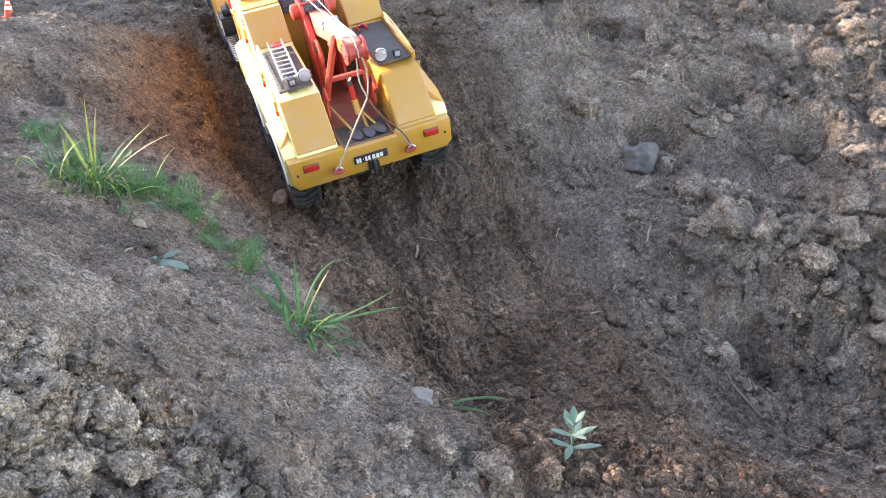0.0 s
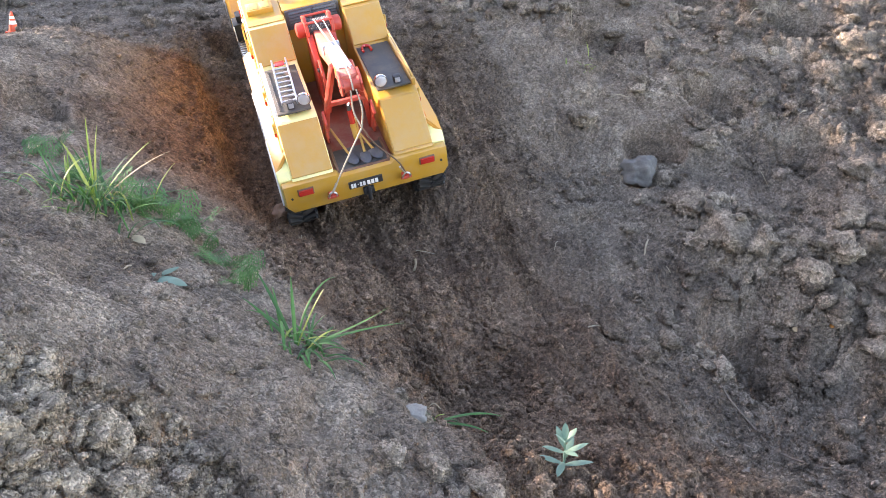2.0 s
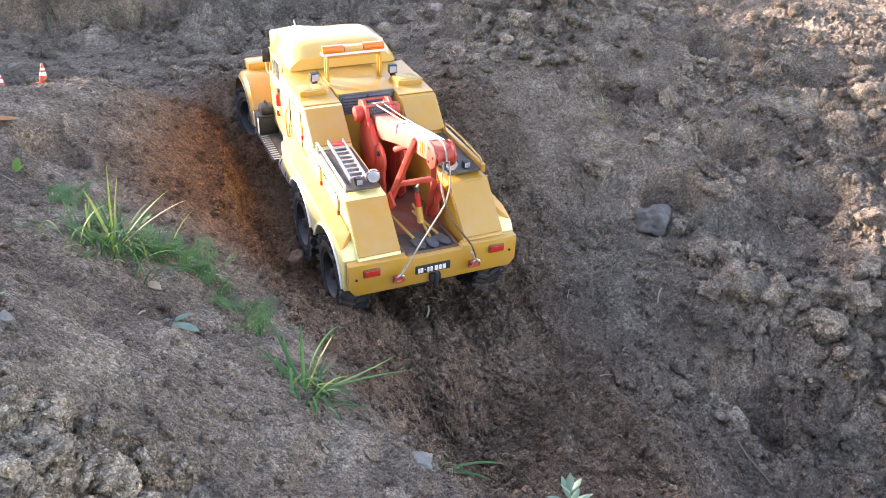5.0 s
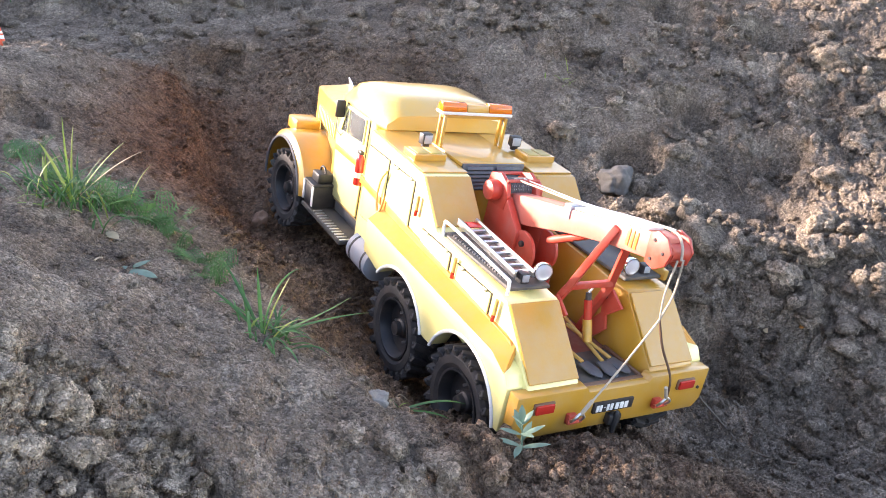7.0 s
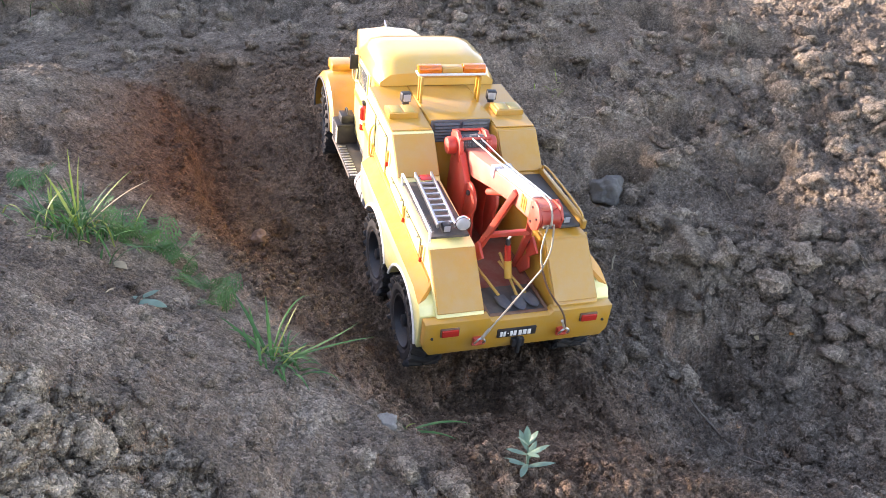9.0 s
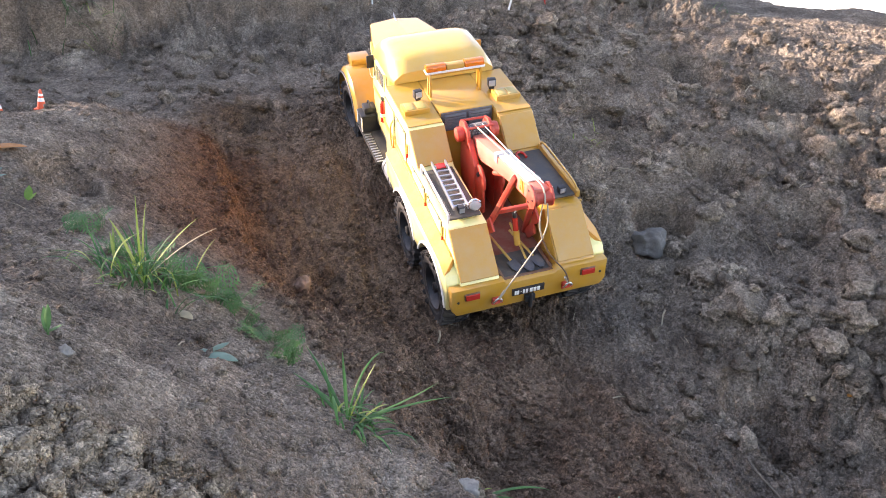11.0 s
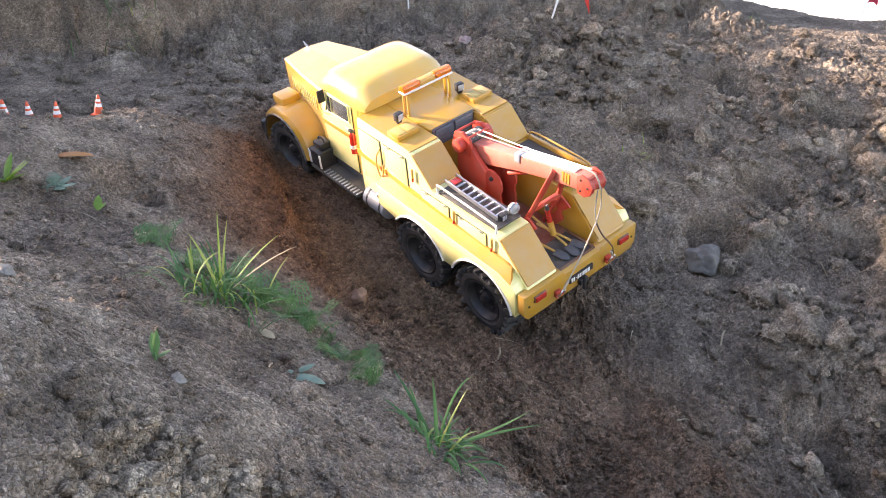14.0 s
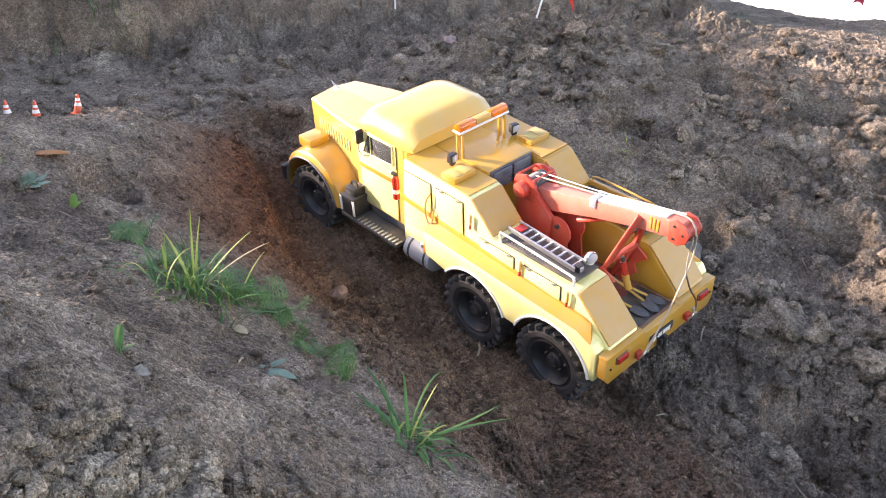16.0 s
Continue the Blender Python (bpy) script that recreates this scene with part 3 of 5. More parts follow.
def rear_fender(s):
    f = part("rear_fender", prism(arch_outline(), *span(s, OUT - 0.002, FEND), "x", 0.0015), sunlit_lemon, truck, "lemon fender over the twin rear wheels, painted pale as sunlit")
    # sloping shoulder with the orange stripe
    bm = bmesh.new()
    rows = [((FEND, 0.022, 0.012), (OUT, 0.040, 0.032)), ((FEND, 0.05, 0.023), (OUT, 0.058, 0.036)), ((FEND, 0.372, 0.034), (OUT, 0.372, 0.050))]
    vs = [[bm.verts.new((s * x, y, z)) for x, y, z in r] for r in rows]
    deep = [[bm.verts.new((s * (x - 0.004), y, z - 0.004)) for x, y, z in r] for r in rows]
    for a, c, da, dc in zip(vs, vs[1:], deep, deep[1:]):
        bm.faces.new((a[0], a[1], c[1], c[0]))
        bm.faces.new((da[0], dc[0], dc[1], da[1]))
        bm.faces.new((a[0], c[0], dc[0], da[0]))
        bm.faces.new((a[1], da[1], dc[1], c[1]))
    bm.faces.new((vs[0][0], deep[0][0], deep[0][1], vs[0][1]))
    bm.faces.new((vs[-1][0], vs[-1][1], deep[-1][1], deep[-1][0]))
    part("fender_shoulder", bm, shoulder_orange, f, "orange-yellow shoulder strip", 20)
    for hub, a0, a1 in ((0.262, 38, 158), (0.096, 22, 168)):
        rim_path = [(s * (FEND + 0.0005), hub + 0.0765 * math.cos(radians(a)), -0.068 + 0.0765 * math.sin(radians(a))) for a in np.linspace(a0, a1, 20)]
        # sun on the left lips is painted off-white; right lips stay yellow
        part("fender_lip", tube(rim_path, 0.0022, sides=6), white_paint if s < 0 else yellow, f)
        inner = bmesh.new()
        ring = []
        for a in np.linspace(a0, a1, 16):
            y, z = hub + 0.0775 * math.cos(radians(a)), -0.068 + 0.0775 * math.sin(radians(a))
            ring.append([inner.verts.new((s * x, y, z)) for x in (0.055, OUT)] + [inner.verts.new((s * x, hub + (y - hub) * 1.03, -0.068 + (z + 0.068) * 1.03)) for x in (0.055, OUT)])
        for p, q in zip(ring, ring[1:]):
            inner.faces.new((p[0], p[1], q[1], q[0])); inner.faces.new((p[2], q[2], q[3], p[3])); inner.faces.new((p[0], q[0], q[2], p[2]))
        part("wheel_housing", inner, black, f)
    part("mudguard_strut", prism([(0.376, 0.03), (0.384, 0.03), (0.398, -0.055), (0.388, -0.055)], *span(s, 0.108, 0.126), "x", 0.001), orange_band, f)


sides(rear_fender)

# cab
cab_outline = [(0.456, 0.145), (0.456, -0.02), (0.600, -0.02), (0.600, 0.096), (0.574, 0.145)]
cab = part("cab", prism(cab_outline, -0.103, 0.103, "x", 0.006, segments=3), sunlit_cab_yellow, truck, "yellow cab with a rounded roof")
bm = bmesh.new()
for n, y in enumerate(np.linspace(0.438, 0.590, 9)):
    e = 1 - abs(2 * n / 8 - 1) ** 5
    rise = 0.014 + 0.020 * e
    half = 0.104 - 0.006 * (1 - e)
    row = []
    for k in range(13):
        w = k / 12 * 2 - 1
        row.append(bm.verts.new((half * w, y, 0.144 + rise * (1 - abs(w) ** 6) ** 0.5)))
    row += [bm.verts.new((half, y, 0.137)), bm.verts.new((-half, y, 0.137))]
    if n:
        for k in range(15):
            bm.faces.new((last[k], last[(k + 1) % 15], row[(k + 1) % 15], row[k]))
    else:
        bm.faces.new(row)
    last = row
bm.faces.new(last[::-1])
part("cab_roof", bm, sunlit_cab_yellow, cab, "", 50)


def cab_side(s):
    d = part("cab_door", prism([(0.482, -0.012), (0.578, -0.012), (0.586, 0.09), (0.562, 0.138), (0.478, 0.138)], *span(s, 0.1025, 0.1055), "x", 0.001), sunlit_lemon, cab, "cab door with an orange stripe")
    part("door_gap", prism([(0.4805, -0.0135), (0.5795, -0.0135), (0.5878, 0.09), (0.5632, 0.1394), (0.4765, 0.1394)], *span(s, 0.1022, 0.1036), "x"), seam, cab)
    part("door_stripe", prism([(0.480, 0.062), (0.480, 0.071), (0.585, 0.070), (0.584, 0.061)], *span(s, 0.105, 0.1062), "x", 0.0003), orange_band, d)
    part("window_recess", prism([(0.486, 0.100), (0.566, 0.096), (0.550, 0.1348), (0.484, 0.1356)], *span(s, 0.105, 0.1064), "x", 0.0003), black, d, "dark side window opening")
    part("window_pane", prism([(0.488, 0.102), (0.543, 0.099), (0.541, 0.1332), (0.486, 0.134)], *span(s, 0.1063, 0.1070), "x", 0.0002), window_glass, d)
    part("quarter_pane", prism([(0.546, 0.099), (0.563, 0.098), (0.549, 0.1324), (0.545, 0.1332)], *span(s, 0.1063, 0.1070), "x", 0.0002), window_glass, d)
    part("window_frame", tube([(s * 0.107, y, z) for y, z in ((0.486, 0.100), (0.566, 0.096), (0.550, 0.1356), (0.484, 0.1364), (0.486, 0.100))], 0.0013, sides=6), sunlit_lemon, d)
    part("window_post", tube([(s * 0.107, 0.5445, 0.098), (s * 0.107, 0.543, 0.1348)], 0.0012, sides=6), sunlit_lemon, d)
    part("door_handle", tube([(s * 0.1075, 0.487, 0.084), (s * 0.1085, 0.498, 0.085)], 0.0014, sides=6), steel, d)
    m = part("mirror_arm", tube(bend([(s * 0.104, 0.570, 0.085), (s * 0.114, 0.568, 0.098), (s * 0.116, 0.566, 0.122)], 4), 0.0011, sides=6), steel, cab)
    part("mirror", box(*span(s, 0.106, 0.121), 0.562, 0.5665, 0.116, 0.142, 0.0018), black if s < 0 else orange_band, m, "rectangular rear-view mirror")
    # extinguisher at the cab corner
    if s < 0:
        x = -0.1145
        ex = part("fire_extinguisher", lathe([(0.044, 0.004), (0.045, 0.0062), (0.082, 0.0062), (0.088, 0.004), (0.090, 0.0025)], axis="z", sides=14, m=Matrix.Translation((x, 0.470, 0))), tail_red, cab, "red fire extinguisher")
        part("extinguisher_band", lathe([(0.056, 0.0064), (0.064, 0.0064)], axis="z", sides=14, m=Matrix.Translation((x, 0.470, 0))), white_paint, ex)
        part("extinguisher_valve", box(x - 0.003, x + 0.003, 0.466, 0.478, 0.090, 0.095, 0.001), black, ex)


sides(cab_side)
part("rear_cab_window", box(-0.060, 0.060, 0.4545, 0.4562, 0.1365, 0.143, 0.001), black, cab)
part("windscreen", prism([(0.578, 0.1428), (0.600, 0.106), (0.602, 0.107), (0.580, 0.1436)], -0.085, 0.085, "x", 0.0002), window_glass, cab)

# bonnet, narrower towards the radiator
bm = bmesh.new()
rows = []
for y, half, ztop, zedge, zlow in ((0.598, 0.090, 0.121, 0.116, -0.02), (0.70, 0.076, 0.117, 0.111, -0.02), (0.798, 0.056, 0.111, 0.105, -0.02), (0.801, 0.054, 0.109, 0.103, -0.018)):
    pts = [(-half, zlow), (-half, zedge - 0.0025), (-half + 0.0025, zedge), (-half * 0.4, ztop - 0.003), (0, ztop), (half * 0.4, ztop - 0.003), (half - 0.0025, zedge), (half, zedge - 0.0025), (half, zlow)]
    rows.append([bm.verts.new((x, y, z)) for x, z in pts])
for a, c in zip(rows, rows[1:]):
    for k in range(9):
        bm.faces.new((a[k], a[(k + 1) % 9], c[(k + 1) % 9], c[k]))
bm.faces.new(rows[0]); bm.faces.new(rows[-1][::-1])
bonnet = part("bonnet", bm, sunlit_cab_yellow, truck, "yellow tapering bonnet with side louvres", 8)


def bonnet_side(s):
    for k in range(12):
        y = 0.640 + k * 0.0105
        half = np.interp(y, [0.598, 0.70, 0.806], [0.090, 0.076, 0.058])
        part("bonnet_louvre", box(*span(s, half - 0.002, half + 0.0022), y - 0.0014, y + 0.0014, 0.058, 0.082, 0.0005), sunlit_lemon, bonnet)


sides(bonnet_side)
part("bonnet_ornament", prism([(0.778, 0.111), (0.796, 0.110), (0.804, 0.122), (0.790, 0.117)], -0.0012, 0.0012, "x", 0.0004), steel, bonnet)
rad = part("radiator_grille", box(-0.046, 0.046, 0.800, 0.804, -0.012, 0.080, 0.002), black, bonnet)
for k in range(8):
    part("grille_slat", box(-0.044, 0.044, 0.803, 0.806, -0.006 + k * 0.010, -0.001 + k * 0.010, 0.0006), yellow, rad)
front_bumper = part("front_bumper", box(-0.130, 0.130, 0.818, 0.832, -0.060, -0.028, 0.003), black, truck)


def front_fender(s):
    hub_y, hub_z, r = 0.706, -0.043, 0.088
    bm = bmesh.new()
    rings = []
    for a in np.linspace(-6, 172, 22):
        w = radians(a)
        ring = []
        for x, rr in ((0.066, r + 0.004), (0.118, r + 0.006), (0.134, r + 0.003), (0.141, r - 0.006), (0.141, r - 0.010), (0.130, r - 0.003), (0.066, r - 0.001)):
            squash = 1.0 if a < 150 else 1.0 + 0.06 * (a - 150) / 22
            ring.append(bm.verts.new((s * x, hub_y + rr * squash * math.cos(w) * 1.02, hub_z + rr * math.sin(w))))
        rings.append(ring)
    for p, q in zip(rings, rings[1:]):
        for k in range(7):
            bm.faces.new((p[k], p[(k + 1) % 7], q[(k + 1) % 7], q[k]))
    bm.faces.new(rings[0]); bm.faces.new(rings[-1][::-1])
    f = part("front_fender", bm, yellow, truck, "rounded yellow front mudguard", 40)
    path = [(s * 0.1415, hub_y + (r - 0.008) * 1.02 * math.cos(radians(a)), hub_z + (r - 0.008) * math.sin(radians(a))) for a in np.linspace(-6, 172, 24)]
    part("fender_edge", tube(path, 0.0024, sides=6), slate, f)
    part("fender_pad", box(*span(s, 0.078, 0.122), 0.716, 0.758, 0.042, 0.064, 0.004), yellow, f)


sides(front_fender)


def running_board(s):
    b = part("running_board", box(*span(s, 0.088, 0.139), 0.452, 0.612, -0.042, -0.035, 0.0015), dark_plate, truck, "dark running board with tread plate")
    for k in range(12):
        part("tread_bar", box(*span(s, 0.122, 0.137), 0.452 + k * 0.010, 0.456 + k * 0.010, -0.0352, -0.0338, 0.0004), steel, b)
    part("kick_board", box(*span(s, 0.088, 0.100), 0.456, 0.570, -0.035, -0.006, 0.002), slate, b)
    t = part("battery_box", box(*span(s, 0.098, 0.138), 0.572, 0.608, -0.035, 0.000, 0.003), black, b, "black battery box")
    part("box_lid", box(*span(s, 0.097, 0.139), 0.570, 0.610, 0.000, 0.005, 0.002), black, t)
    part("can_body", box(*span(s, 0.104, 0.130), 0.576, 0.604, 0.005, 0.020, 0.003), black, t, "black jerrycan")
    part("can_handle", tube(bend([(s * 0.117, 0.579, 0.020), (s * 0.117, 0.584, 0.027), (s * 0.117, 0.596, 0.027), (s * 0.117, 0.601, 0.020)], 3), 0.0018, sides=6), black, t)
    for yy in (0.5715, 0.6085):
        part("box_strap", box(*span(s, 0.1375, 0.1395), yy - 0.003, yy + 0.003, -0.030, 0.002, 0.0005), white_paint, t)
    # fuel tank behind the board
    tk = part("fuel_tank", lathe([(0.372, 0.018), (0.376, 0.024), (0.440, 0.024), (0.444, 0.018)], axis="y", sides=20, m=Matrix.Translation((s * 0.108, 0, -0.040))), grey_tank, truck, "grey cylindrical fuel tank")
    for y in (0.388, 0.428):
        part("tank_strap", lathe([(y - 0.002, 0.0246), (y + 0.002, 0.0246)], axis="y", sides=20, m=Matrix.Translation((s * 0.108, 0, -0.040))), black, tk)
    part("tank_cap", lathe([(-0.018, 0.005), (-0.012, 0.005), (-0.010, 0.003)], axis="z", sides=10, m=Matrix.Translation((s * 0.120, 0.398, 0))), steel, tk)


sides(running_board)

# light bar on its stand, and two work lights
stand = part("light_bar_stand", box(-0.050, 0.050, 0.375, 0.381, 0.175, 0.181, 0.001), yellow, truck, "yellow light bar stand")
for x in (-0.048, 0.048):
    for yy in (0.372, 0.384):
        part("stand_leg", box(x - 0.0022, x + 0.0022, yy - 0.002, yy + 0.002, 0.133, 0.179, 0.0008), yellow, stand)
bar = part("light_bar", box(-0.056, 0.056, 0.369, 0.387, 0.181, 0.185, 0.001), white_paint, truck, "amber warning light bar")
for a, b in ((-0.055, -0.018), (0.018, 0.055)):
    outline = [(0.37, 0.185), (0.386, 0.185), (0.3855, 0.192), (0.382, 0.1965), (0.374, 0.1965), (0.3705, 0.192)]
    part("amber_dome", prism(outline, a, b, "x", 0.001), amber, bar, "amber lens")
    for k in range(4):
        xx = a + 0.006 + k * (b - a - 0.012) / 3
        part("reflector", box(xx - 0.0015, xx + 0.0015, 0.3755, 0.3805, 0.186, 0.194, 0.0004), yellow, bar)
part("bar_centre", prism([(0.37, 0.185), (0.386, 0.185), (0.384, 0.1945), (0.372, 0.1945)], -0.017, 0.017, "x", 0.001), yellow, bar)


def work_light(x, y, z, turn):
    m = pose(x, y, z, 0, 0, turn)
    w = part("work_light", box(-0.008, 0.008, -0.005, 0.006, 0.004, 0.019, 0.0018, m=m), black, truck, "small black work light")
    part("work_light_lens", box(-0.0062, 0.0062, -0.0062, -0.0048, 0.0058, 0.0172, 0.0008, m=m), lamp_glass, w)
    part("work_light_foot", box(-0.005, 0.005, -0.003, 0.003, -0.001, 0.006, 0.0008, m=m), black, w)


work_light(-0.073, 0.370, 0.1362, 8)
work_light(0.070, 0.370, 0.1362, -8)

# left deck: ladder, rail, mesh tray and lamps
ladder_m = pose(-0.084, 0.156, 0.0845, 2, 0, -2)
ladder = part("ladder", box(-0.0135, -0.0105, -0.066, 0.068, 0.001, 0.009, 0.0007, m=ladder_m), steel, truck, "aluminium toy ladder lying on the deck")
part("ladder_rail", box(0.0105, 0.0135, -0.066, 0.068, 0.001, 0.009, 0.0007, m=ladder_m), steel, ladder)
for k in range(9):
    part("ladder_rung", box(-0.011, 0.011, -0.060 + k * 0.0142, -0.0565 + k * 0.0142, 0.0035, 0.0065, 0.0006, m=ladder_m), steel, ladder)
part("ladder_tag", box(-0.008, 0.008, 0.046, 0.060, 0.0066, 0.0085, 0.0005, m=ladder_m), tail_red, ladder, "small red tag")
part("ladder_shadow_tray", box(-0.110, -0.056, 0.080, 0.226, 0.0735, 0.0775, 0.0008), dark_plate, truck, "dark mesh tray")
part("deck_rail", tube(bend([(-0.112, 0.222, 0.073), (-0.112, 0.224, 0.089), (-0.112, 0.210, 0.093), (-0.112, 0.092, 0.087), (-0.112, 0.080, 0.084), (-0.112, 0.079, 0.070)], 5), 0.0019, sides=8), white_paint, truck, "cream tube rail")
for k in range(24):
    part("chain_link", tube([(-0.1045 + 0.0008 * (k % 2), 0.218 - k * 0.0055, 0.0785), (-0.1045, 0.2145 - k * 0.0055, 0.0788)], 0.0013, sides=5), slate, truck)


def head_lamp(x, y, z, turn):
    m = pose(x, y, z, 0, 0, turn)
    b = part("deck_lamp", lathe([(0.009, 0.003), (0.006, 0.007), (0.0, 0.0105), (-0.004, 0.0112), (-0.006, 0.0108)], axis="y", sides=24, m=m), chrome, truck, "round chrome deck lamp")
    part("lamp_lens", lathe([(-0.0058, 0.0098), (-0.0074, 0.0085), (-0.0086, 0.005), (-0.009, 0.001)], axis="y", sides=24, m=m), lamp_glass, b)
    part("lamp_foot", box(-0.003, 0.003, -0.002, 0.004, -0.016, -0.008, 0.0008, m=m), black, b)


head_lamp(-0.063, 0.092, 0.090, -14)
head_lamp(0.062, 0.090, 0.090, -4)
for x in (-0.086, 0.090):
    m = pose(x, 0.092, 0.0775, 0, 0, 0)
    w = part("camera_light", box(-0.006, 0.006, -0.005, 0.006, 0.0, 0.012, 0.0015, m=m), black, truck, "small black box lamp")
    part("box_lens", box(-0.0045, 0.0045, -0.006, -0.0046, 0.002, 0.0105, 0.0006, m=m), lamp_glass, w)
part("right_deck_plate", box(0.054, 0.110, 0.082, 0.230, 0.0735, 0.0775, 0.0008), dark_plate, truck, "dark studded deck plate")
part("deck_edge", box(0.1105, 0.117, 0.078, 0.236, 0.072, 0.085, 0.001), yellow, truck)
part("side_rail", tube(bend([(0.113, 0.232, 0.082), (0.113, 0.215, 0.095), (0.113, 0.100, 0.092), (0.113, 0.084, 0.081)], 5), 0.0018, sides=8), yellow, truck)
part("spare_shackle", tube(bend([(0.062, 0.208, 0.080), (0.062, 0.220, 0.080), (0.069, 0.226, 0.081), (0.076, 0.220, 0.080), (0.076, 0.208, 0.080)], 4), 0.0024, sides=8), tail_red, truck, "red shackle lying on the deck")

# crane
crane = part("crane_post", prism([(0.255, -0.012), (0.275, 0.05), (0.272, 0.112), (0.235, 0.118), (0.200, 0.085), (0.206, 0.03), (0.196, -0.012)], -0.024, -0.014, "x", 0.0015), red, truck, "red crane side plate")
part("crane_plate", prism([(0.255, -0.012), (0.275, 0.05), (0.272, 0.112), (0.235, 0.118), (0.200, 0.085), (0.206, 0.03), (0.196, -0.012)], 0.014, 0.024, "x", 0.0015), red, crane)
for s in (-1, 1):
    cam_plate = [(0.190 + 0.025 * math.cos(radians(a)), 0.066 + 0.025 * math.sin(radians(a))) for a in range(-20, 221, 20)] + [(0.166, 0.010), (0.190, -0.012), (0.215, 0.0)]
    part("lift_plate", prism(cam_plate, *span(s, 0.015, 0.0195), "x", 0.001), red, crane)
    part("pivot_bolt", lathe([(0, 0.004), (0.003, 0.004), (0.004, 0.002)], sides=10, axis="x", m=pose(s * 0.0195, 0.190, 0.075, 0, 0, 0 if s > 0 else 180)), black, crane)
    part("winch_cheek", prism([(0.236, 0.10), (0.276, 0.10), (0.282, 0.118), (0.276, 0.136), (0.256, 0.142), (0.238, 0.134), (0.232, 0.118)], *span(s, 0.019, 0.025), "x", 0.001), red, crane)
    part("winch_motor", lathe([(0.0, 0.013), (0.010, 0.0135), (0.013, 0.012), (0.015, 0.006)], sides=18, axis="x", m=pose(s * 0.025, 0.257, 0.119, 0, 0, 0 if s > 0 else 180)), red, crane)
drum = part("winch_drum", lathe([(-0.0195, 0.010), (-0.019, 0.013), (0.019, 0.013), (0.0195, 0.010)], sides=20, axis="x", m=pose(0, 0.256, 0.121)), steel, crane, "winch drum wound with wire")
for k in range(14):
    part("wire_turn", lathe([(-0.0014, 0.0130), (0, 0.0142), (0.0014, 0.0130)], sides=16, axis="x", m=pose(-0.0175 + k * 0.0027, 0.256, 0.121)), slate, drum)
for y, z in ((0.240, 0.137), (0.274, 0.135), (0.280, 0.112)):
    part("winch_tie_bar", tube([(-0.024, y, z), (0.024, y, z)], 0.0022, sides=8), red, crane)
boom_side = [(0.248, 0.084), (0.250, 0.119), (0.130, 0.1455), (0.008, 0.172), (-0.016, 0.174), (-0.016, 0.148), (0.060, 0.134), (0.130, 0.116), (0.200, 0.094)]
boom = part("boom", prism(boom_side, -0.0125, 0.0125, "x", 0.002), pale_red, crane, "worn coral-red crane boom")
# sun glare along the red boom top, painted as an off-white strip
part("boom_top_plate", prism([(0.135, 0.1445), (0.135, 0.1470), (0.010, 0.1740), (0.010, 0.1715)], -0.0105, 0.0105, "x", 0.0005), white_paint, boom, "off-white cable strip with sun glare painted in")
part("boom_clip", box(-0.0142, 0.0142, 0.126, 0.138, 0.134, 0.1500, 0.001), grey_tank, boom, "grey metal clip")
for s in (-1, 1):
    a, c = span(s, 0.0123, 0.0133)
    for k in range(3):
        part("warning_stripe", prism([(0.018 + k * 0.006, 0.146), (0.022 + k * 0.006, 0.1455), (0.022 + k * 0.006, 0.1645), (0.018 + k * 0.006, 0.165)], a, c, "x", 0.0002), yellow, boom)
    tip = [(0.000, 0.143), (0.002, 0.173), (-0.008, 0.179), (-0.022, 0.176), (-0.031, 0.164), (-0.027, 0.149), (-0.014, 0.140)]
    part("tip_plate", prism(tip, *span(s, 0.0125, 0.0160), "x", 0.0008), red, boom)
    for y, z in ((-0.007, 0.149), (-0.007, 0.169), (-0.021, 0.160)):
        part("rivet", lathe([(0, 0.002), (0.0012, 0.0016)], sides=8, axis="x", m=pose(s * 0.0160, y, z, 0, 0, 0 if s > 0 else 180)), black, boom)
part("tip_sheave", lathe([(-0.012, 0.012), (-0.006, 0.009), (0.006, 0.009), (0.012, 0.012)], sides=20, axis="x", m=pose(0, -0.019, 0.160)), red, boom)
part("hoist_wire", tube(bend([(-0.006, 0.250, 0.136), (-0.004, 0.20, 0.143), (0.0, 0.13, 0.1518), (0.0, 0.05, 0.1685), (0.0, -0.010, 0.180), (0.0, -0.027, 0.172), (0.0, -0.032, 0.157)], 5), 0.0014, sides=6), cord, boom)
part("guide_wire", tube(bend([(0.008, 0.250, 0.136), (0.008, 0.13, 0.1518), (0.006, 0.05, 0.1685), (0.005, -0.010, 0.180)], 5), 0.0010, sides=6), steel, boom)
part("boom_ram", tube([(0.0, 0.165, 0.090), (0.0, 0.10, 0.126)], 0.005, sides=12), red, boom)

# A-frame under the boom
frame_a = part("a_frame_bar", box(-0.030, 0.030, 0.074, 0.081, 0.072, 0.079, 0.001), red, truck, "red A-frame under the boom")
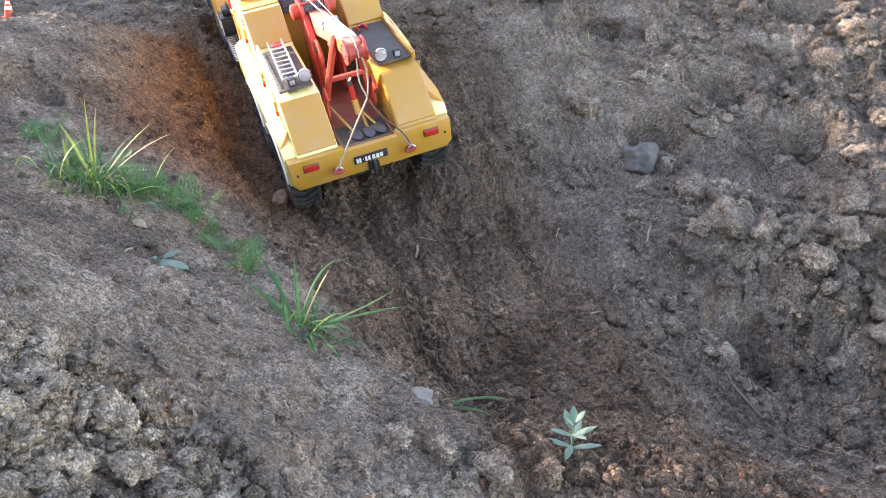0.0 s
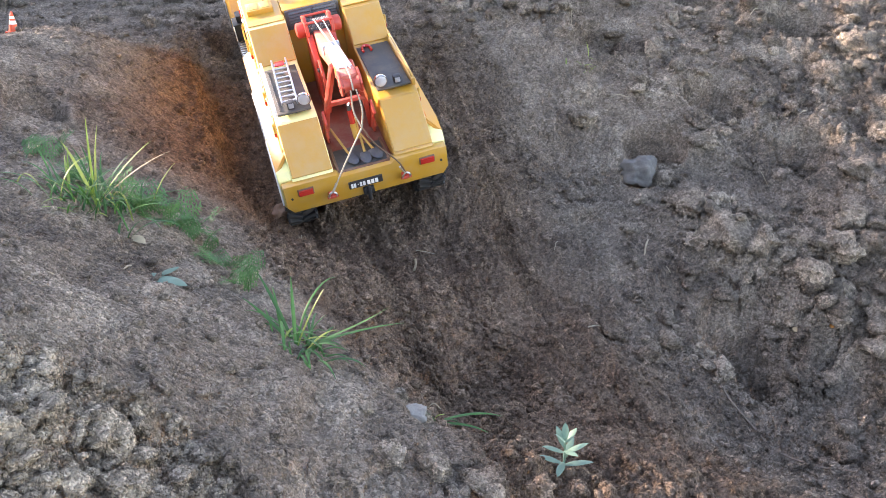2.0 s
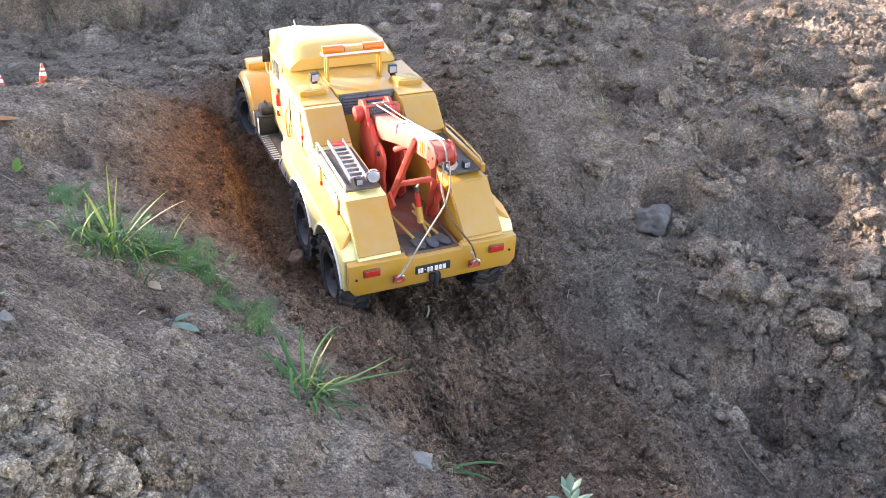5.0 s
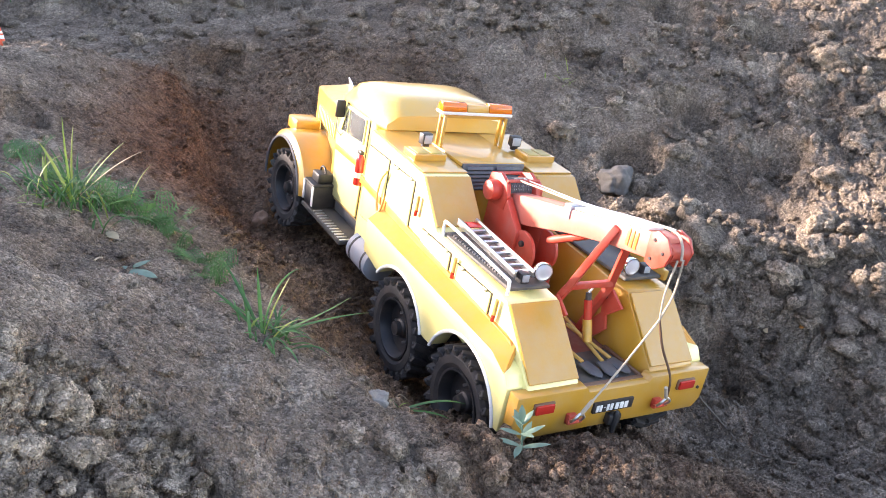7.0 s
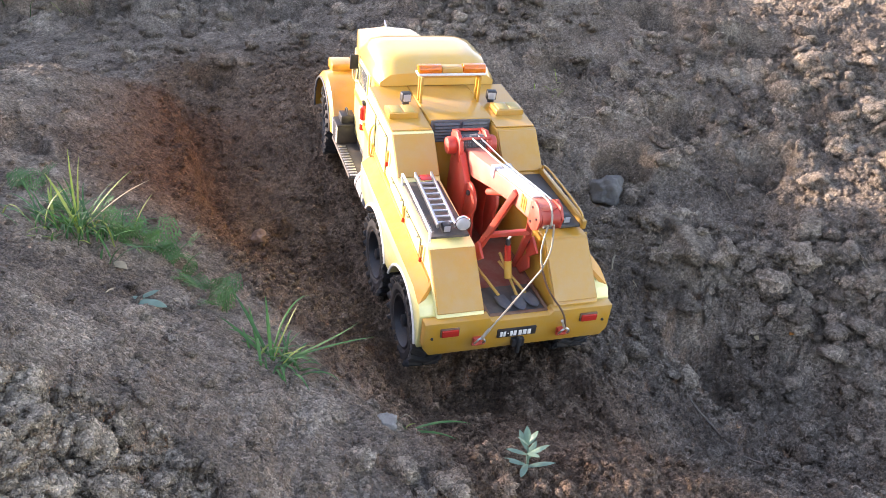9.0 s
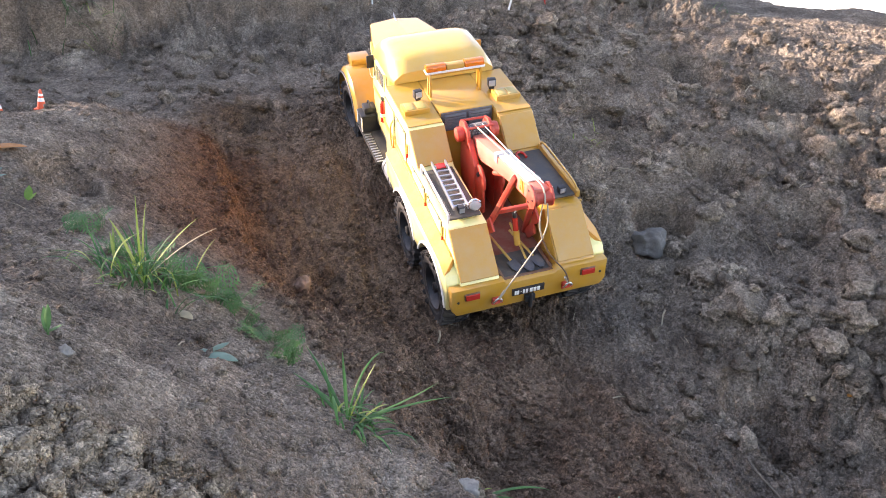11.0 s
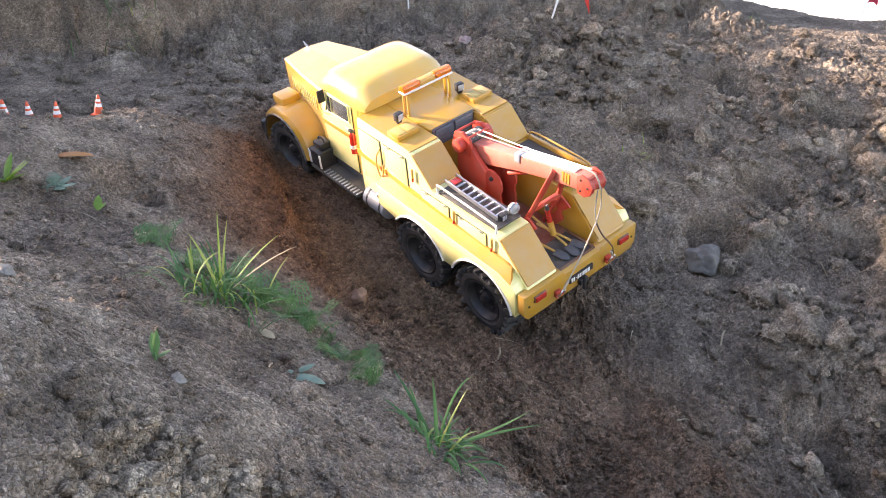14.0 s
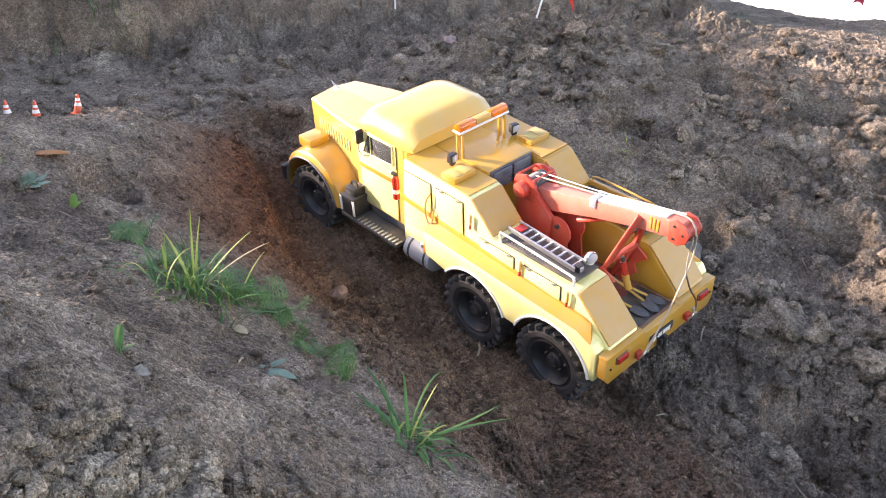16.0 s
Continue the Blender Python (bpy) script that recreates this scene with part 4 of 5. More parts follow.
for s in (-1, 1):
    top, mid, foot = Vector((s * 0.0135, 0.050, 0.156)), Vector((s * 0.031, 0.080, 0.072)), Vector((s * 0.040, 0.120, -0.010))
    for a, c in ((top, mid), (mid, foot)):
        d = (c - a)
        m = Matrix.Translation((a + c) / 2) @ d.to_track_quat("Z", "X").to_matrix().to_4x4()
        part("a_frame_leg", box(-0.0042, 0.0042, -0.0042, 0.0042, -d.length / 2 - 0.002, d.length / 2 + 0.002, 0.001, m=m), red, frame_a)
    gus = [(0.060, 0.05), (0.082, 0.064), (0.094, 0.05), (0.090, 0.03), (0.120, -0.008), (0.098, -0.010), (0.076, 0.015), (0.082, 0.03)]
    part("a_frame_gusset", prism(gus, *span(s, 0.038, 0.042), "x", 0.0008), red, frame_a)
    part("gusset_bolt", lathe([(0, 0.003), (0.002, 0.0025)], sides=8, axis="x", m=pose(s * 0.038, 0.088, 0.052, 0, 0, 180 if s > 0 else 0)), black, frame_a)

# tools in the tray behind the crane
tray = part("tool_tray", box(-0.041, 0.041, 0.010, 0.070, -0.0125, -0.008, 0.001), dark_plate, truck, "dark tool tray with a brown frame")
for x0, x1, y0, y1 in ((-0.0445, -0.040, 0.006, 0.074), (0.040, 0.0445, 0.006, 0.074), (-0.0445, 0.0445, 0.004, 0.010)):
    part("tray_rim", box(x0, x1, y0, y1, -0.013, -0.005, 0.0008), brown, tray)


def shovel(x, y, turn, length, tool):
    m = pose(x, y, -0.004, 4, 0, turn)
    h = part("shovel_handle" if tool == "shovel" else "broom_handle", tube([m @ Vector((0, 0.012, 0.002)), m @ Vector((0, length, 0.006))], 0.0022, sides=8), wood, truck, "small tool with a yellow wooden handle")
    outline = [(-0.008, 0.012), (-0.009, -0.006), (-0.005, -0.014), (0.0, -0.017), (0.005, -0.014), (0.009, -0.006), (0.008, 0.012)]
    b = prism(outline, 0.0, 0.0018, "z", 0.0004)
    b.transform(m)
    part("blade", b, slate, h)


shovel(-0.014, 0.030, 12, 0.085, "shovel")
shovel(0.008, 0.026, -4, 0.100, "shovel")
shovel(0.026, 0.030, 14, 0.080, "broom")
jack = part("bottle_jack", tube([(0.004, 0.064, 0.010), (0.003, 0.072, 0.034)], 0.0055, sides=12), yellow, truck, "yellow and red tool cylinder")
part("jack_sleeve", tube([(0.003, 0.072, 0.034), (0.002, 0.078, 0.056)], 0.0048, sides=12), tail_red, jack)
part("jack_cap", tube([(0.002, 0.078, 0.056), (0.002, 0.080, 0.064)], 0.0035, sides=10), black, jack)
part("jack_hook", tube(bend([(0.002, 0.080, 0.064), (0.006, 0.080, 0.070), (0.002, 0.080, 0.075), (-0.003, 0.079, 0.070)], 4), 0.0014, sides=6), steel, jack)

# sling from the boom tip to the shackles
ring_at = Vector((0.003, -0.026, 0.088))
sling = part("sling_loop", tube(bend([(-0.004, -0.031, 0.157), (-0.005, -0.029, 0.12), ring_at], 5), 0.0012, sides=6), cord, truck, "pale cord sling")
part("sling_strand", tube(bend([(0.004, -0.031, 0.157), (0.008, -0.029, 0.12), ring_at], 5), 0.0012, sides=6), cord, sling)
part("sling_leg", tube(bend([ring_at, (-0.030, -0.026, 0.036), (-0.061, -0.020, -0.022)], 6), 0.0013, sides=6), cord, sling)
part("sling_leg", tube(bend([ring_at, (0.018, -0.028, 0.055), (0.048, -0.026, 0.012), (0.061, -0.020, -0.022)], 6), 0.0014, sides=6), brown_cord, sling, "dark brown cord")
for s in (-1, 1):
    part("sling_sleeve", tube([(s * 0.052, -0.022, -0.004), (s * 0.060, -0.020, -0.020)], 0.0022, sides=8), cord, sling)
part("side_rope", tube(bend([(-0.121, 0.372, 0.100), (-0.124, 0.380, 0.085), (-0.124, 0.384, 0.060), (-0.124, 0.376, 0.040), (-0.124, 0.368, 0.050), (-0.122, 0.366, 0.070)], 6), 0.0015, sides=6), wood, truck, "yellow cord loop on the side")
part("side_hook", lathe([(-0.003, 0.004), (0.003, 0.004)], axis="x", sides=12, m=pose(-0.122, 0.374, 0.040)), steel, truck)


# wheels
RW, WIDE = 0.066, 0.046
def tyre_mesh():
    prof = [(-WIDE / 2 + 0.004, 0.040), (-WIDE / 2, 0.046), (-WIDE / 2, 0.054), (-WIDE / 2 + 0.004, 0.0600), (-WIDE / 2 + 0.010, 0.0615), (WIDE / 2 - 0.010, 0.0615), (WIDE / 2 - 0.004, 0.0600), (WIDE / 2, 0.054), (WIDE / 2, 0.046), (WIDE / 2 - 0.004, 0.040), (WIDE / 2 - 0.006, 0.0385), (-WIDE / 2 + 0.006, 0.0385), (-WIDE / 2 + 0.004, 0.040)]
    bm = lathe(prof, sides=48, cap=False)
    for s in (-1, 1):
        for k in range(22):
            w = 360 / 22 * (k + (0.5 if s > 0 else 0))
            m = pose(0, 0, 0, w) @ pose(s * 0.0125, 0, 0.0635, 0, 0, s * 28)
            box(-0.0135, 0.0125, -0.0040, 0.0040, -0.004, 0.0026, 0.0007, bm=bm, m=m, segments=1)
            m = pose(0, 0, 0, w) @ pose(s * (WIDE / 2 - 0.0008), s * 0.004 * s, 0.0582, 0, s * 25, 0)
            box(-0.0015, 0.0018, -0.0038, 0.0038, -0.0055, 0.0050, 0.0006, bm=bm, m=m, segments=1)
    return bm


def rim_mesh(s):
    o = s * WIDE / 2
    prof = [(o - s * 0.003, 0.0405), (o - s * 0.0015, 0.0405), (o - s * 0.0015, 0.0375), (o - s * 0.006, 0.0355), (o - s * 0.016, 0.033), (o - s * 0.019, 0.026), (o - s * 0.018, 0.014), (o - s * 0.012, 0.0125), (o - s * 0.010, 0.0095), (o - s * 0.004, 0.009), (o - s * 0.003, 0.006)]
    return lathe(prof + [(o - s * 0.003, 0.0004)], sides=32, cap=False)


WHEELS = []
first_wheel = {}
for y, z, steer in ((0.096, -0.074, False), (0.262, -0.072, False), (0.706, -0.050, True)):
    for s in (-1, 1):
        w = new("wheel")
        w.parent = truck
        tagged(w, "black lugged off-road wheel caked with dust")
        if s in first_wheel:
            for src in first_wheel[s].children:
                o = src.copy()
                scene.collection.objects.link(o)
                o.parent = w
        else:
            part("tyre", tyre_mesh(), rubber, w, "lugged black tyre", 30)
            part("rim", rim_mesh(s), black, w, "deep black rim")
            o = s * WIDE / 2
            for k in range(6):
                a = 2 * math.pi * k / 6
                part("wheel_nut", lathe([(o - s * 0.019, 0.0018), (o - s * 0.014, 0.0018)], sides=6, m=Matrix.Translation((0, 0.019 * math.cos(a), 0.019 * math.sin(a)))), steel, w)
            first_wheel[s] = w
        WHEELS.append((w, s, y, z, steer))
for y, z in ((0.096, -0.074), (0.262, -0.072), (0.706, -0.050)):
    part("axle", tube([(-0.105, y, z), (0.105, y, z)], 0.008, sides=10), black, truck)
    part("differential", lathe([(-0.022, 0.008), (-0.010, 0.020), (0.010, 0.020), (0.022, 0.008)], sides=16, m=pose(0, y, z)), black, truck)


# ---- distance: glowing white sheet added for the overexposed brightness behind the crest ----
white_glow = material("backdrop_glow", (1, 1, 1), 1.0)
hz = white_glow.node_tree.nodes["Principled BSDF"]
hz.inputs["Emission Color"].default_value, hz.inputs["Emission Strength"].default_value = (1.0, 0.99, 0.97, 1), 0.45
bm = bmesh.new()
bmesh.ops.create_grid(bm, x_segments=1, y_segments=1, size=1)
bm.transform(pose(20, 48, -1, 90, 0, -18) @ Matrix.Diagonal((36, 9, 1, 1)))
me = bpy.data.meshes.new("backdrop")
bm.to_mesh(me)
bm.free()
me.materials.append(white_glow)
tagged(new("backdrop", me), "glowing white sheet standing for the overexposed distance", "backdrop", kind="structure")

# ---- loose clods ----
rng = np.random.default_rng(5)


def lump_shape(seed, detail=1, jag=0.35, flat=0.8):
    """A broken lump of about unit radius: vertices and triangles."""
    b = bmesh.new()
    bmesh.ops.create_icosphere(b, subdivisions=detail, radius=1)
    r = random.Random(seed)
    planes = [(Vector((r.gauss(0, 1), r.gauss(0, 1), r.gauss(0, 1))).normalized(), r.uniform(0.55, 0.95)) for _ in range(9)]
    off = Vector((r.uniform(0, 50), r.uniform(0, 50), r.uniform(0, 50)))
    for v in b.verts:
        for n, d in planes:
            k = v.co.dot(n)
            if k > d:
                v.co -= n * (k - d)
        v.co *= 1 + jag * (noise.noise(v.co * 1.6 + off) + 0.5 * noise.noise(v.co * 4 + off) + (0.25 * noise.noise(v.co * 9 + off) if detail > 2 else 0))
        v.co.z *= flat
    b.verts.ensure_lookup_table()
    verts = np.array([v.co[:] for v in b.verts])
    tris = np.array([[v.index for v in f.verts] for f in b.faces])
    b.free()
    return verts, tris


def heap_of(name, label, xs, ys, sizes, shapes, mat, sink=0.25):
    zs = height(xs, ys)
    all_v, all_t, count = [], [], 0
    for n in range(len(xs)):
        v, t = shapes[n % len(shapes)]
        a, tl = rng.uniform(0, 2 * math.pi), rng.uniform(-0.5, 0.5)
        c, s = math.cos(a), math.sin(a)
        st = np.array([rng.uniform(0.75, 1.25), rng.uniform(0.75, 1.25), rng.uniform(0.7, 1.1)])
        w = v * st * sizes[n]
        w = np.stack([w[:, 0] * c - w[:, 1] * s, w[:, 0] * s + w[:, 1] * c, w[:, 2] + tl * w[:, 0]], 1)
        all_v.append(w + (xs[n], ys[n], zs[n] + sizes[n] * (0.45 - sink)))
        all_t.append(t + count)
        count += len(v)
    v, t = np.concatenate(all_v), np.concatenate(all_t)
    me = bpy.data.meshes.new(name)
    me.vertices.add(len(v))
    me.vertices.foreach_set("co", v.astype(np.float32).ravel())
    me.loops.add(t.size)
    me.loops.foreach_set("vertex_index", t.astype(np.int32).ravel())
    me.polygons.add(len(t))
    me.polygons.foreach_set("loop_start", np.arange(0, t.size, 3, dtype=np.int32))
    me.update(calc_edges=True)
    soil_attributes(me, v[:, 0], v[:, 1])
    me.materials.append(mat)
    return tagged(new(name, me), label, "clods", kind="stuff")


def soil_attributes(me, x, y):
    ro, ru, cr, re, _ = zones(x, y)
    for key, values in (("damp", ru), ("red_clay", re), ("dry", cr)):
        me.attributes.new(key, "FLOAT", "POINT").data.foreach_set("value", np.asarray(values, np.float32).ravel())


clod_shapes = [lump_shape(100 + n) for n in range(14)]
want = 150000
px, py = rng.uniform(-1.3, 1.6, want), rng.uniform(0.36, 3.0, want)
ro, ru, cr, re, _ = zones(px, py)
patch = smooth(-0.15, 0.3, fbm(px, py, 0.25, 3, 400))
density = (0.16 + 0.50 * ro * patch + 0.8 * cr + 0.6 * ru * (0.3 + patch) + 0.2 * re) / np.maximum(1.0, np.hypot(px, py)) ** 0.5
keep = rng.uniform(0, 1, want) < density
px, py = px[keep][:46000], py[keep][:46000]
size = 0.0010 + 0.0080 * rng.uniform(0, 1, len(px)) ** 4.5
fx, fy = rng.uniform(-1.9, 1.2, 2600), rng.uniform(1.8, 3.9, 2600)
keep = rng.uniform(0, 1, 2600) < 0.25 + smooth(-0.1, 0.3, fbm(fx, fy, 0.4, 3, 410))
heap_of("soil_lumps", "lumps fallen from the banks beyond the track", fx[keep], fy[keep], 0.004 + 0.024 * rng.uniform(0, 1, int(keep.sum())) ** 3.5, [lump_shape(350 + n, 2, 0.45) for n in range(10)], loose_dirt, 0.14)
heap_of("soil_crumbs", "loose crumbs of dry and damp soil", px, py, size, clod_shapes, loose_dirt, 0.12)
lx, ly = rng.uniform(0.0, 1.4, 16000), rng.uniform(0.9, 2.8, 16000)
ro, ru, cr, re, _ = zones(lx, ly)
spot = np.exp(-(((lx - 0.68) / 0.16) ** 2 + ((ly - 1.18) / 0.2) ** 2)) + 0.8 * np.exp(-(((lx - 0.15) / 0.2) ** 2 + ((ly - 2.35) / 0.22) ** 2)) + 0.5 * np.exp(-(((lx - 1.0) / 0.25) ** 2 + ((ly - 1.9) / 0.35) ** 2))
keep = rng.uniform(0, 1, 16000) < 0.10 * ro * smooth(-0.10, 0.25, fbm(lx, ly, 0.25, 3, 400)) + 0.7 * spot
lx, ly = lx[keep][:5200], ly[keep][:5200]
heap_of("soil_lumps", "broken lumps of dry soil heaped on the slope", lx, ly, 0.004 + 0.019 * rng.uniform(0, 1, len(lx)) ** 2.6, [lump_shape(300 + n, 2, 0.4) for n in range(10)], loose_dirt, 0.14)
ex, ey = rng.uniform(-0.5, 0.02, 9000), rng.uniform(0.36, 0.53, 9000)
keep = rng.uniform(0, 1, 9000) < 0.28 * zones(ex, ey)[2]
ex, ey = ex[keep][:1600], ey[keep][:1600]
heap_of("soil_lumps", "dry pale lumps crumbled off the bank edge", ex, ey, 0.002 + 0.010 * rng.uniform(0, 1, len(ex)) ** 2.5, [lump_shape(330 + n, 2, 0.45) for n in range(10)], loose_dirt, 0.15)


def clod(name, label, category, x, y, size, seed, mat, flat=0.8, sink=0.3, turn=0.0, group="", jag=0.3):
    v, t = lump_shape(seed, 4, jag, flat)
    me = bpy.data.meshes.new(name)
    me.from_pydata((v * size).tolist(), [], t.tolist())
    for p in me.polygons:
        p.use_smooth = True
    soil_attributes(me, v[:, 0] * size + x, v[:, 1] * size + y)
    me.materials.append(mat)
    o = tagged(new(name, me), label, category, group)
    o.matrix_world = pose(x, y, ground_at(x, y) + size * flat * (0.5 - sink), 0, 0, turn)
    return o


def stone_material(name, a, b):
    m = material(name, a, 0.9)
    k = Nodes(m)
    col = k.ramp(k.noise(40, 5, 0.7), [(0.3, a), (0.7, b)])
    k.link(col, k.bsdf.inputs["Base Color"])
    k.link(k.bump(k.noise(160, 4, 0.7), 0.7, 0.003), k.bsdf.inputs["Normal"])
    return m


pale_stone = stone_material("pale_stone", (0.17, 0.152, 0.13), (0.27, 0.25, 0.215))
grey_stone = stone_material("grey_stone", (0.085, 0.078, 0.070), (0.16, 0.147, 0.13))
dry_clod = stone_material("dry_clod", (0.17, 0.145, 0.125), (0.30, 0.265, 0.23))
clod("stone", "pale flat stone lying on the bank edge", "stone", -0.021, 0.634, 0.013, 31, pale_stone, 0.6, turn=-35)
clod("stone", "pale rounded stone half sunk in the soil", "stone", 0.372, 0.730, 0.013, 32, pale_stone, 0.6)
clod("stone", "dark grey flat-topped rock in the slope", "stone", 0.410, 1.550, 0.042, 33, grey_stone, 0.75)
clod("stone", "small white stone on the bank", "stone", -0.555, 0.690, 0.010, 34, pale_stone, 0.9)
clod("stone", "small white stone on the bank", "stone", -0.352, 0.552, 0.0075, 35, pale_stone, 0.9)
clod("stone", "reddish stone beside the far track", "stone", -0.080, 2.52, 0.022, 36, stone_material("reddish_stone", (0.30, 0.2, 0.18), (0.42, 0.31, 0.28)), 0.9)
for x, y, r, sd in ((0.462, 1.36, 0.034, 41), (0.505, 1.275, 0.046, 42), (0.448, 1.262, 0.026, 43), (0.565, 1.25, 0.036, 44), (0.625, 1.18, 0.030, 45), (0.682, 1.185, 0.028, 46), (0.690, 1.235, 0.034, 47),
                    (0.645, 1.12, 0.022, 48), (0.60, 1.21, 0.024, 49), (0.72, 1.13, 0.026, 50), (0.655, 1.285, 0.028, 51), (0.395, 1.44, 0.024, 52), (0.74, 1.31, 0.03, 53), (0.53, 1.45, 0.03, 54),
                    (0.31, 1.70, 0.03, 55), (0.56, 1.66, 0.032, 56), (0.72, 1.62, 0.035, 57), (0.86, 1.55, 0.04, 58), (0.30, 2.05, 0.03, 59), (0.53, 2.02, 0.032, 60), (0.10, 2.20, 0.034, 61),
                    (0.16, 2.34, 0.04, 62), (0.28, 2.42, 0.036, 63), (0.02, 2.36, 0.032, 64), (0.95, 1.95, 0.05, 65), (1.05, 2.05, 0.06, 66), (1.12, 1.85, 0.05, 67), (0.98, 1.72, 0.04, 68), (0.80, 1.44, 0.028, 69),
                    (0.62, 1.05, 0.02, 70), (0.70, 1.02, 0.018, 71), (0.78, 1.16, 0.024, 72), (0.77, 1.24, 0.026, 73)):
    clod("soil_clod", "broken clod of dry grey-brown soil", "clod", x, y, r, sd, loose_dirt, 0.72, 0.22, sd * 47, "clods on the rough slope", 0.4)
for x, y, r, sd in ((0.0, 0.548, 0.013, 81), (0.045, 0.538, 0.016, 82), (0.09, 0.545, 0.014, 83), (-0.04, 0.55, 0.011, 84), (0.13, 0.56, 0.011, 85), (-0.19, 0.465, 0.013, 86), (-0.235, 0.45, 0.015, 87), (-0.16, 0.435, 0.012, 88), (-0.285, 0.455, 0.012, 89), (-0.21, 0.415, 0.011, 90)):
    clod("soil_clod", "crumbling clod at the broken edge of the bank", "clod", x, y, r * 1.25, sd, loose_dirt, 0.75, 0.3, sd * 31, "clods at the bank edge", 0.45)
clod("soil_clod", "orange-brown clod standing in the pit", "clod", -0.288, 1.312, 0.016, 95, stone_material("orange_clod", (0.22, 0.12, 0.075), (0.34, 0.21, 0.14)), 1.2, 0.2)

# ---- plants ----
def leaf_material(name, a, b, rough=0.5):
    m = material(name, a, rough)
    k = Nodes(m)
    info = m.node_tree.nodes.new("ShaderNodeObjectInfo")
    col = k.mix(info.outputs["Random"], a, b)
    col = k.mix(0.6, col, k.ramp(k.noise(90, 3, 0.6), [(0.3, (0.7, 0.7, 0.7)), (0.7, (1.25, 1.25, 1.2))]), "MULTIPLY")
    k.link(col, k.bsdf.inputs["Base Color"])
    k.bsdf.inputs["Subsurface Weight"].default_value = 0.0
    out = m.node_tree.nodes["Material Output"]
    tr = k.add("ShaderNodeBsdfTranslucent")
    k.link(col, tr.inputs["Color"])
    mx = k.add("ShaderNodeMixShader", Fac=0.35)
    k.link(k.bsdf.outputs["BSDF"], mx.inputs[1])
    k.link(tr.outputs["BSDF"], mx.inputs[2])
    k.link(mx.outputs["Shader"], out.inputs["Surface"])
    return m


grass_green = leaf_material("grass_green", (0.03, 0.10, 0.028), (0.07, 0.20, 0.045))
# yellow of dry grass; in the green tufts it paints sunlit tips
grass_yellow = leaf_material("sunlit_and_dry_grass", (0.20, 0.32, 0.05), (0.36, 0.40, 0.10))
fern_green = leaf_material("feathery_green", (0.07, 0.17, 0.06), (0.13, 0.28, 0.09))
grey_green = leaf_material("grey_green", (0.14, 0.23, 0.17), (0.2, 0.3, 0.23))
fresh_green = leaf_material("fresh_green", (0.12, 0.24, 0.03), (0.2, 0.33, 0.05))
dead_leaf = leaf_material("dead_leaf", (0.42, 0.17, 0.04), (0.5, 0.24, 0.08))
tan_leaf = leaf_material("tan_leaf", (0.42, 0.33, 0.2), (0.5, 0.4, 0.26))
straw = leaf_material("straw", (0.36, 0.30, 0.2), (0.46, 0.4, 0.3))


def blade_mesh(base, heading, length, width, lift, droop, seed, steps=9):
    """A folded grass blade that rises and then bends over."""
    r = random.Random(seed)
    b = bmesh.new()
    p, up = Vector(base), lift
    side = Vector((-math.sin(heading), math.cos(heading), 0))
    rows = []
    for n in range(steps + 1):
        k = n / steps
        w = width * (0.55 + 0.9 * k if k < 0.35 else 0.87 * (1 - ((k - 0.35) / 0.65) ** 2.2)) + 0.0002
        d = Vector((math.cos(heading) * math.cos(up), math.sin(heading) * math.cos(up), math.sin(up)))
        nrm = d.cross(side)
        rows.append([b.verts.new(p - side * w), b.verts.new(p + nrm * w * 0.35), b.verts.new(p + side * w)])
        p = p + d * (length / steps)
        up -= droop / steps * (0.4 + 1.2 * k)
        side = (side + 0.05 * r.uniform(-1, 1) * Vector((0, 0, 1))).normalized()
    for a, c in zip(rows, rows[1:]):
        for k in range(2):
            b.faces.new((a[k], a[k + 1], c[k + 1], c[k]))
    return b


def tuft(name, label, x, y, blades, reach, seed, spread=0.014, headings=None, yellow_share=0.2, extra=(), lifts=(25, 80)):
    r = random.Random(seed)
    z = ground_at(x, y) - 0.004
    t = tagged(new(name), label, "grass")
    t.location = (x, y, z)
    for n in range(blades):
        heading = r.uniform(0, 2 * math.pi) if headings is None else radians(r.uniform(*headings[n % len(headings)]))
        length = reach * r.uniform(0.35, 1.0)
        base = (spread * r.gauss(0, 1), spread * r.gauss(0, 1), 0.0)
        base = (base[0], base[1], ground_at(x + base[0], y + base[1]) - z - 0.003)
        lift = radians(r.uniform(*lifts))
        part("blade", blade_mesh(base, heading, length, r.uniform(0.0009, 0.0017), lift, r.uniform(0.5, 2.2), seed * 100 + n), grass_yellow if r.random() < yellow_share else grass_green, t, smooth_angle=60)
    for n, (heading, length, lift, droop, width, mat) in enumerate(extra):
        part("blade", blade_mesh((0, 0, 0), radians(heading), length, width, radians(lift), droop, seed * 977 + n), mat, t, smooth_angle=60)
    return t


tuft("grass_tuft", "tuft of green grass on the bank, sunlit tips painted as yellow blades", -0.405, 0.868, 130, 0.080, 3, 0.024, yellow_share=0.12,
     extra=((100, 0.105, 80, 0.35, 0.0014, grass_yellow), (80, 0.095, 76, 0.3, 0.0014, grass_yellow), (30, 0.10, 50, 0.4, 0.0019, grass_yellow), (15, 0.11, 42, 0.5, 0.0019, tan_leaf), (140, 0.09, 60, 0.6, 0.0021, grass_yellow), (-20, 0.075, 25, 0.6, 0.0021, grass_green), (200, 0.07, 30, 0.9, 0.0021, grass_green)))
